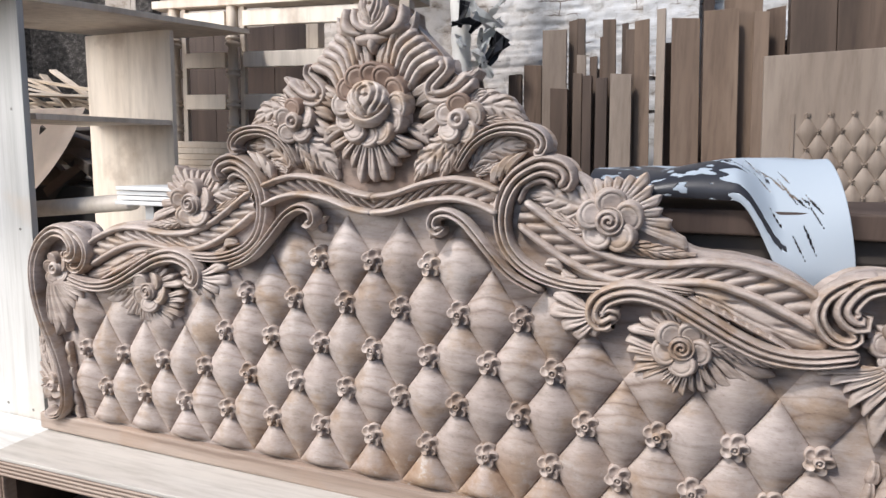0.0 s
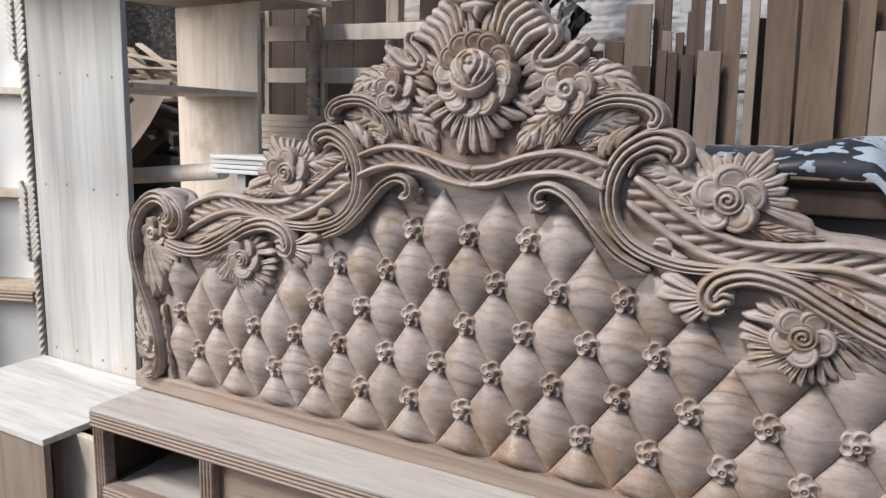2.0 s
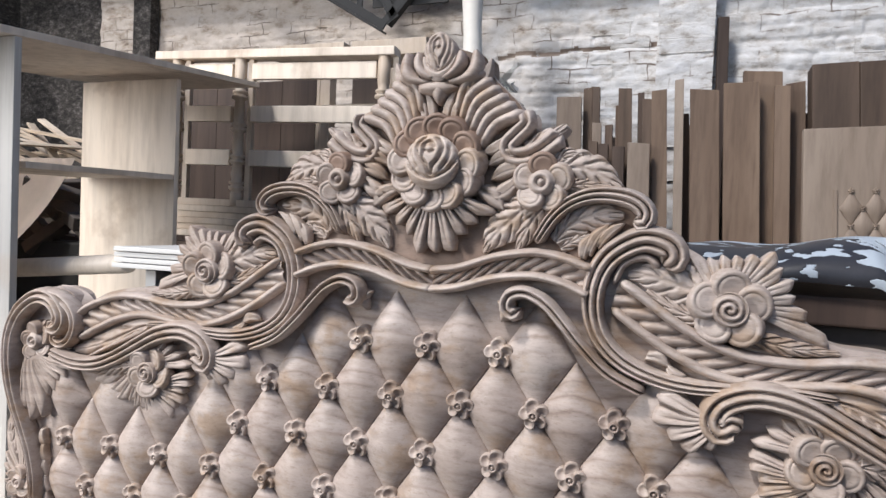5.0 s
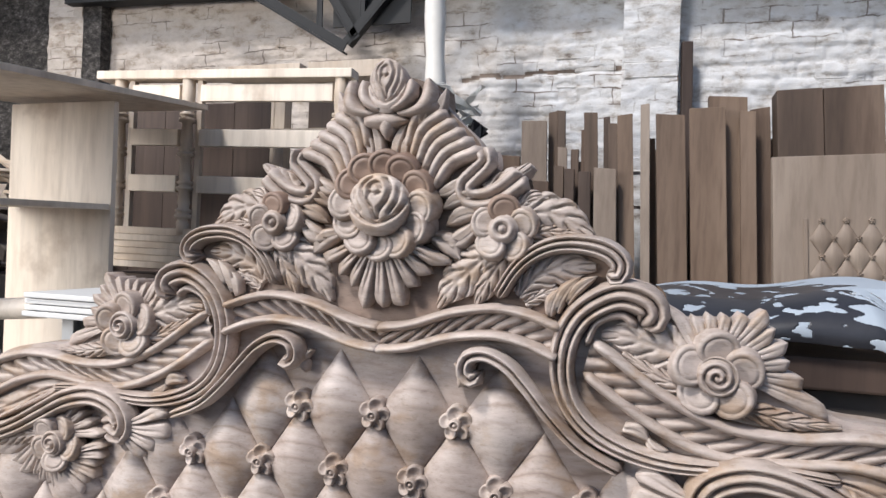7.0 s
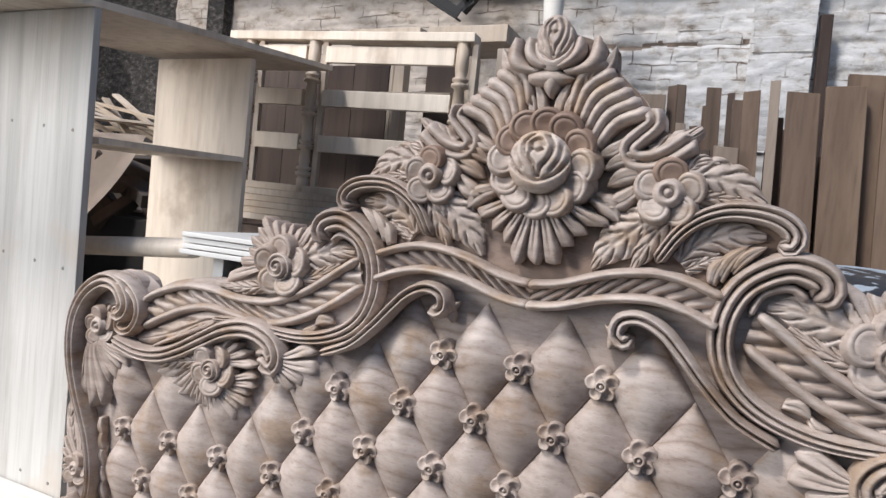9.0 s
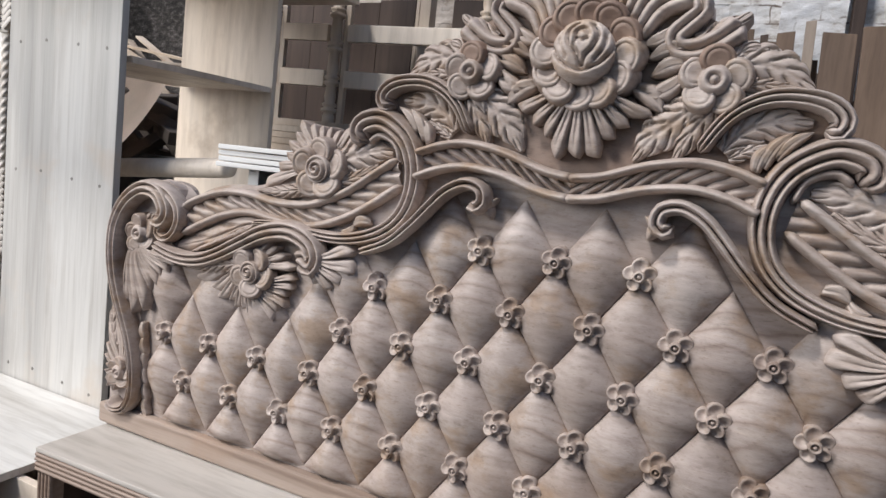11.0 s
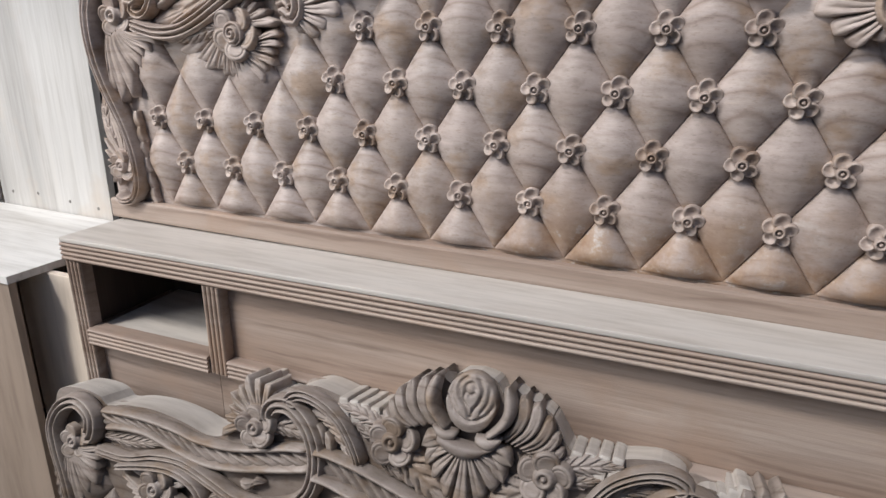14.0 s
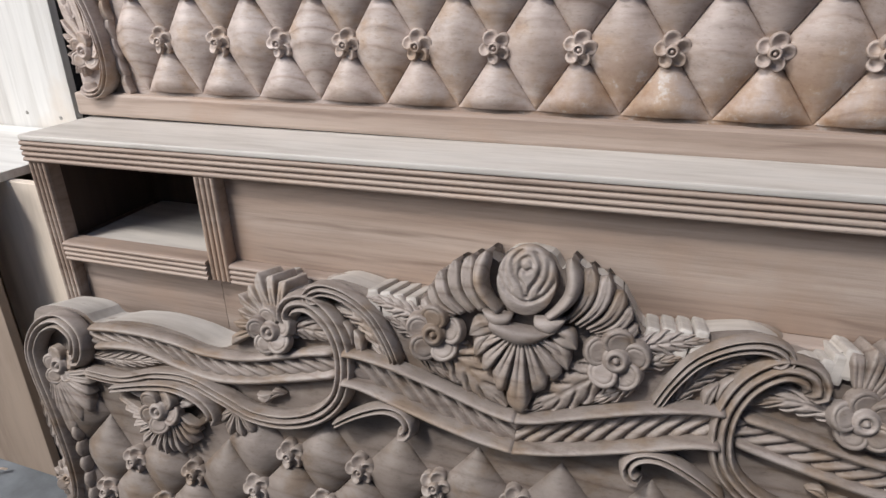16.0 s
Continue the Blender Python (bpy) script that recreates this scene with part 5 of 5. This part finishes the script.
def display_cabinet(x, y, turn, w=0.42, h=2.05):
    o = thing("display_cabinet", "unfinished display cabinet with rope columns and open shelves", "cabinet", "carved cabinets in the corner", at=pose(x, y, FLOOR, 0, 0, turn))
    board("back_panel", (0, 0.14, 0), (w, 0.16, h), LAMINATE, o, 0.002, "pale grey back panel")
    for xx in (0.0, w - 0.03):
        board("side_panel", (xx, 0.0, 0), (xx + 0.03, 0.1395, h), TAN, o, 0.002)
    for z in (0.03, 0.78, 1.18, 1.60):
        board("shelf", (0.0305, 0.005, z), (w - 0.0305, 0.1395, z + 0.028), TAN, o, 0.003)
    fluted("cornice", (0.0305, -0.02, 0.74), (w - 0.0305, 0.004, 0.785), "X", o, 3)
    board("top", (-0.02, -0.03, h), (w + 0.02, 0.18, h + 0.03), TAN, o, 0.004)
    leaf = None
    for xx in (-0.005, w + 0.005):
        bm = bmesh.new()
        rope_column(bm, xx, -0.022, 0.02, h - 0.02, 0.0135)
        part("rope_column", bm, LEDGE, o, "", True)
        for z0, z1 in ((PLUME[0] - FLOOR, PLUME[1] - FLOOR), (PLUME[2] - FLOOR, PLUME[3] - FLOOR)):
            cap = board("carved_plume", (xx - 0.022, -0.046, z0), (xx + 0.022, -0.0005, z1), LEDGE, o, 0.010)
            n = int((z1 - z0) / 0.024)
            for k in range(n):
                for sd in (-1, 1):
                    if leaf is None:
                        bm = bmesh.new()
                        box(bm, (-0.008, -0.012, 0.0), (0.008, 0.010, 0.052), 0.0055)
                        lf = leaf = part("leaf", bm, LEDGE, cap)
                    else:
                        lf = shared("leaf", leaf.data, cap, Matrix())
                    lf.matrix_basis = pose(xx + sd * 0.008, -0.045, z0 + 0.012 + 0.023 * k, 0, sd * (38 - 12 * k / n), 0)
    return o


display_cabinet(-2.59, 0.31, 20, 0.44)
display_cabinet(-3.13, 0.12, 20, 0.44)


# ---- clutter seen through the bookcase ----
def lath_pile():
    rnd = random.Random(7)
    for i in range(24):
        bm = bmesh.new()
        box(bm, (-0.55, -0.022, -0.007), (0.55, 0.022, 0.007), 0.002)
        p = part("lath", bm, LATH)
        p.matrix_basis = pose(-2.85 + rnd.uniform(-0.15, 0.15), 1.55 + 0.03 * i % 0.3, 1.64 + 0.0145 * i, rnd.uniform(-10, 10), rnd.uniform(0, 30), rnd.uniform(-25, 25))
        tagged(p, "thin pale offcut lath on a heap", "lath", "heap of laths")
    c = thing("timber_crate", "dark stack of crates and offcuts", "crate", at=pose(-3.3, 1.4, FLOOR))
    board("body", (0, 0, 0), (1.25, 0.6, 1.52), JUNK, c, 0.01)
    rnd = random.Random(3)
    d = thing("dark_offcuts", "heap of dark brown broken boxes", "offcuts", at=pose(-2.55, 1.18, FLOOR))
    board("box_body", (-0.15, 0, 0), (0.5, 0.19, 1.35), BLACK, d, 0.01)
    for i in range(9):
        board("offcut", (-0.17, -0.03, -0.03), (0.17, 0.03, 0.03), JUNK, d, 0.006, m=pose(0.15 + rnd.uniform(-0.2, 0.2), 0.05, 1.38 + 0.028 * i, rnd.uniform(-30, 30), rnd.uniform(-40, 40), rnd.uniform(-40, 40)))
    e = thing("card_sheet", "bent brown cardboard sheet leaning on boxes", "cardboard", at=pose(-2.42, 0.98, FLOOR))
    bm = bmesh.new()
    grid(bm, [[Vector((-0.60 + u * (0.60 + 0.27 * v ** 0.75), 0.16 * v + 0.03 * math.sin(v * 3), 1.27 + 0.46 * v)) for u in [i / 10 for i in range(11)]] for v in [j / 12 for j in range(13)]])
    bmesh.ops.solidify(bm, geom=bm.faces[:], thickness=0.006)
    part("card", bm, CARD, e, "", True)
    board("foot", (-0.5, 0.0, 0), (-0.1, 0.03, 1.29), CARD, e, 0.003)


lath_pile()


# ---- crumpled stencil scrap by the planks ----
def crumpled_scrap():
    rnd = random.Random(31)
    o = thing("crumpled_paper", "crumpled black and white printed paper scrap", "paper", at=pose(-0.56, 2.36, 2.27))
    for nm, mat, k0 in (("white_fold", LAMINATE, 0), ("printed_fold", PRINT, 5)):
        bm = bmesh.new()
        for k in range(11 if mat is LAMINATE else 7):
            m = pose(rnd.uniform(-0.11, 0.11), rnd.uniform(-0.05, 0.03), rnd.uniform(-0.16, 0.16), rnd.uniform(-60, 60), rnd.uniform(0, 180), rnd.uniform(-60, 60))
            w = rnd.uniform(0.05, 0.10)
            grid(bm, [[m @ Vector((w * (u - 1.5) * 0.8, 0.02 * math.sin(u * 2 + v * 3 + k), w * 0.5 * (v - 1) * (1 - 0.2 * u))) for u in range(4)] for v in range(3)])
        bmesh.ops.solidify(bm, geom=bm.faces[:], thickness=0.001)
        part(nm, bm, mat, o)


crumpled_scrap()


# ---- pole, roof ----
bm = bmesh.new()
rows = []
for i in range(60):
    z = FLOOR + 3.6 * i / 59
    k = 0.055 + 0.008 * (1 if i % 12 == 0 else 0) + 0.004 * math.sin(i)
    rows.append([Vector((k * math.cos(a), k * math.sin(a), z)) for a in [2 * math.pi * j / 14 for j in range(14)]])
vs = grid(bm, rows, True)
bm.faces.new(vs[0])
bm.faces.new(vs[-1])
pole = part("roof_pole", bm, BAMBOO, None, "", True)
pole.matrix_basis = pose(-0.61, 2.42, 0, 0, -2.3, 0)
tagged(pole, "whitish jointed roof pole by the brick wall", "pole")


def truss():
    o = thing("roof_truss", "dark steel angle roof truss", "truss", at=pose(-1.2, 2.75, 3.0))
    def bar(a, b, r=0.03):
        a, b = Vector(a), Vector(b)
        d = b - a
        m = Matrix.Translation(a) @ d.to_track_quat("Z", "Y").to_matrix().to_4x4()
        bm = bmesh.new()
        box(bm, (-r, -r, 0), (r, -r + 0.012, d.length), 0.002, m)
        box(bm, (-r, -r + 0.0125, 0), (-r + 0.012, r, d.length), 0.002, m)
        part("angle_bar", bm, STEEL, o)
    bar((-1.9, 0, 0.83), (-0.2, 0, -0.17), 0.035)
    bar((-0.40, 0, 0.6), (-0.39, 0, -0.03), 0.02)
    bar((-0.52, 0, 0.5), (-0.13, 0, -0.12), 0.03)
    bar((-0.11, 0, 0.6), (-0.10, 0, -0.06), 0.02)
    bar((-0.2, 0, -0.14), (0.45, 0, 0.6), 0.03)
    bar((-2.6, 0.2, 0.40), (4.2, 0.2, 0.22), 0.06)
    # Dark sheet stands for the dark recess behind the truss bars.
    board("dark_recess_plate", (-0.32, 0.03, -0.02), (0.20, 0.045, 0.26), STEEL, o, 0.002)


truss()


# ---- the shed: floor, walls, roof ----
bm = bmesh.new()
n = 40
rows = [[Vector((-7 + 14 * i / n, -8 + 11.3 * j / n, FLOOR + 0.004 * noise.noise(Vector((i * 1.7, j * 1.7, 0))))) for i in range(n + 1)] for j in range(n + 1)]
grid(bm, rows)
floor = part("floor", bm, CONCRETE)
tagged(floor, "dusty grey concrete workshop floor", "floor", kind="structure")


def wall(name, lo, hi, mat, label):
    bm = bmesh.new()
    box(bm, lo, hi)
    return tagged(part(name, bm, mat), label, "wall", kind="structure")


wall_n = wall("wall_north", (-7, 3.10, FLOOR - 0.1), (7, 3.35, 3.62), WALL, "old whitewashed brick wall with bare patches")
wall("wall_west", (-5.2, -8, FLOOR - 0.1), (-5.0, 3.099, 3.62), STONE, "dark sooty brick side wall")
wall("wall_east", (5.0, -8, FLOOR - 0.1), (5.2, 3.099, 3.62), BRICKRED, "brick side wall")
bm = bmesh.new()
box(bm, (-7, 2.70, 3.63), (7, 3.5, 3.70))
tagged(part("ceiling", bm, ROOFING), "dark corrugated shed roof", "roof", kind="structure")

# lumpy limewashed face of the back wall, brick courses half drowned in old coats
def lumpy_face(name, x0, x1, z0, z1, y, parent, amp=1.0, step=0.013):
    nx, nz = int((x1 - x0) / step), int((z1 - z0) / step)
    verts, tone = [], []
    for j in range(nz + 1):
        z = z0 + (z1 - z0) * j / nz
        for i in range(nx + 1):
            x = x0 + (x1 - x0) * i / nx
            zz = z + 0.022 * noise.noise(Vector((x * 2.3, 0, z * 3)))
            course = math.floor(zz / 0.088)
            joint = min(zz / 0.088 - course, 1 - (zz / 0.088 - course)) * 0.088
            xx = x + (0.12 if course % 2 else 0.0) + 0.05 * noise.noise(Vector((x * 3, 5, course * 1.7)))
            upright = abs(xx / 0.24 - round(xx / 0.24)) * 0.24
            own = noise.noise(Vector((math.floor(xx / 0.24 + 0.5) * 1.37, course * 2.11, 4)))
            bare = max(0.0, min(1.0, 0.55 + 1.3 * noise.noise(Vector((x * 1.1, 9, z * 1.6)))))
            cut = bare * (0.011 * math.exp(-(joint / 0.009) ** 2) + 0.010 * math.exp(-(upright / 0.010) ** 2))
            lump = 0.014 * noise.noise(Vector((x * 5, 1, z * 9))) + 0.007 * noise.noise(Vector((x * 17, 2, z * 26))) + 0.010 * own * bare
            crack = 0.0
            if parent.name == "wall_north":
                crack = math.exp(-((z - 2.715 - 0.03 * (x + 0.2) - 0.018 * noise.noise(Vector((x * 6, 3, 0)))) / 0.017) ** 2) * (1 if -0.75 < x < 0.24 else 0) * (0.75 + 0.6 * noise.noise(Vector((x * 9, 4, 0))))
            verts.append((x, y - amp * (lump - cut) + 0.022 * crack, z))
            tone.append(crack)
    faces = [(j * (nx + 1) + i, j * (nx + 1) + i + 1, (j + 1) * (nx + 1) + i + 1, (j + 1) * (nx + 1) + i) for j in range(nz) for i in range(nx)]
    me = bpy.data.meshes.new(name)
    me.from_pydata(verts, [], faces)
    me.materials.append(WALL)
    me.materials.append(BRICKRED)
    me.polygons.foreach_set("use_smooth", [True] * len(faces))
    me.polygons.foreach_set("material_index", [1 if tone[f[0]] > 0.45 else 0 for f in faces])
    ob = new(name, me)
    ob.parent = parent
    return ob


lumpy_face("limewash_face", -3.62, 2.6, 1.9, 3.62, 3.075, wall_n)

# bricks standing proud of the limewash, thick with old limewash
rnd = random.Random(21)
brick_meshes = []
for v in range(8):
    bm = bmesh.new()
    box(bm, (0, 0, 0), (0.2395, 0.05, 0.0868), 0.007)
    for q in bm.verts:
        q.co += Vector((rnd.uniform(-0.003, 0.003), rnd.uniform(-0.006, 0.004), rnd.uniform(-0.004, 0.004)))
    me = bpy.data.meshes.new("brick")
    bm.to_mesh(me)
    bm.free()
    me.materials.append(WALL)
    brick_meshes.append(me)
count = 0
z, row = 2.10, 0
while z < 3.60:
    x = -3.3 + (0.12 if row % 2 else 0)
    while x < 2.3:
        if count < 300 and (z > 2.5 or x > -0.3) and rnd.random() < 0.16:
            shared("brick", brick_meshes[rnd.randrange(8)], wall_n, pose(x + rnd.uniform(-0.02, 0.02), 3.078 + rnd.uniform(-0.003, 0.004), z, rnd.uniform(-0.7, 0.7), rnd.uniform(-1.6, 1.6), rnd.uniform(-0.6, 0.6)))
            count += 1
        x += 0.242
    z += 0.088
    row += 1

pier = wall("wall_pier", (0.25, 2.98, FLOOR - 0.1), (0.56, 3.099, 3.62), WALL, "whitewashed brick pier of the back wall")
pier2 = wall("wall_pier_far", (-4.03, 2.98, FLOOR - 0.1), (-3.70, 3.099, 3.62), WALL, "whitewashed brick pier by a dark post")
z = 2.1
while z < 3.6:
    for p, x0, w in ((pier, 0.25, 0.31), (pier2, -4.03, 0.33)):
        if rnd.random() < 0.6:
            continue
        o = shared("brick", brick_meshes[rnd.randrange(8)], p, pose(x0 + 0.01, 2.964, z, rnd.uniform(-2, 2), rnd.uniform(-1.2, 1.2), rnd.uniform(-1.5, 1.5)))
        o.scale = (w / 0.25, 1, 1)
    z += 0.09
lumpy_face("limewash_face", 0.25, 0.56, 1.9, 3.62, 2.968, pier, 0.8)
lumpy_face("limewash_face", -4.03, -3.70, 1.9, 3.62, 2.968, pier2, 0.8)
wall("wall_sooty", (-5.0, 3.02, FLOOR - 0.1), (-4.031, 3.099, 3.62), STONE, "smoke-blackened stretch of the brick wall")
wall("wall_post", (-3.699, 2.97, FLOOR - 0.1), (-3.53, 3.06, 3.62), STONE, "dark damp-stained post on the back wall")
# unseen front, invented: parapet that cuts low sky light, opening round the fill lamp
wall("unseen_parapet", (-2.25, -2.55, FLOOR - 0.1), (7, -2.45, 1.75), BRICKRED, "unseen parapet added to block low sky light")
wall("unseen_end_wall", (-7, -2.55, FLOOR - 0.1), (-4.35, -2.45, 3.4), BRICKRED, "unseen end wall added beside the fill lamp")
wall("unseen_lintel", (-4.35, -2.55, 3.2), (-2.25, -2.45, 3.4), BRICKRED, "unseen lintel added over the fill lamp")
wall("unseen_sill", (-4.35, -2.55, FLOOR - 0.1), (-2.25, -2.45, 1.5), BRICKRED, "unseen sill added under the fill lamp")

# shavings on the floor
rnd = random.Random(5)
bm = bmesh.new()
for i in range(120):
    x, y = rnd.uniform(-2.2, -0.9), rnd.uniform(-1.1, 0.1)
    s = rnd.uniform(0.008, 0.035)
    m = pose(x, y, FLOOR + 0.012, rnd.uniform(-12, 12), rnd.uniform(-12, 12), rnd.uniform(0, 360))
    grid(bm, [[m @ Vector((s * (u - 0.5) * 2, s * 0.45 * (v - 0.5) + rnd.uniform(-0.002, 0.002), 0.006 * math.sin(u * 3))) for v in (0, 1)] for u in (0, 0.33, 0.66, 1)])
sh = part("wood_shavings", bm, LATH)
tagged(sh, "pale wood shavings scattered on the floor", "shavings", kind="stuff")
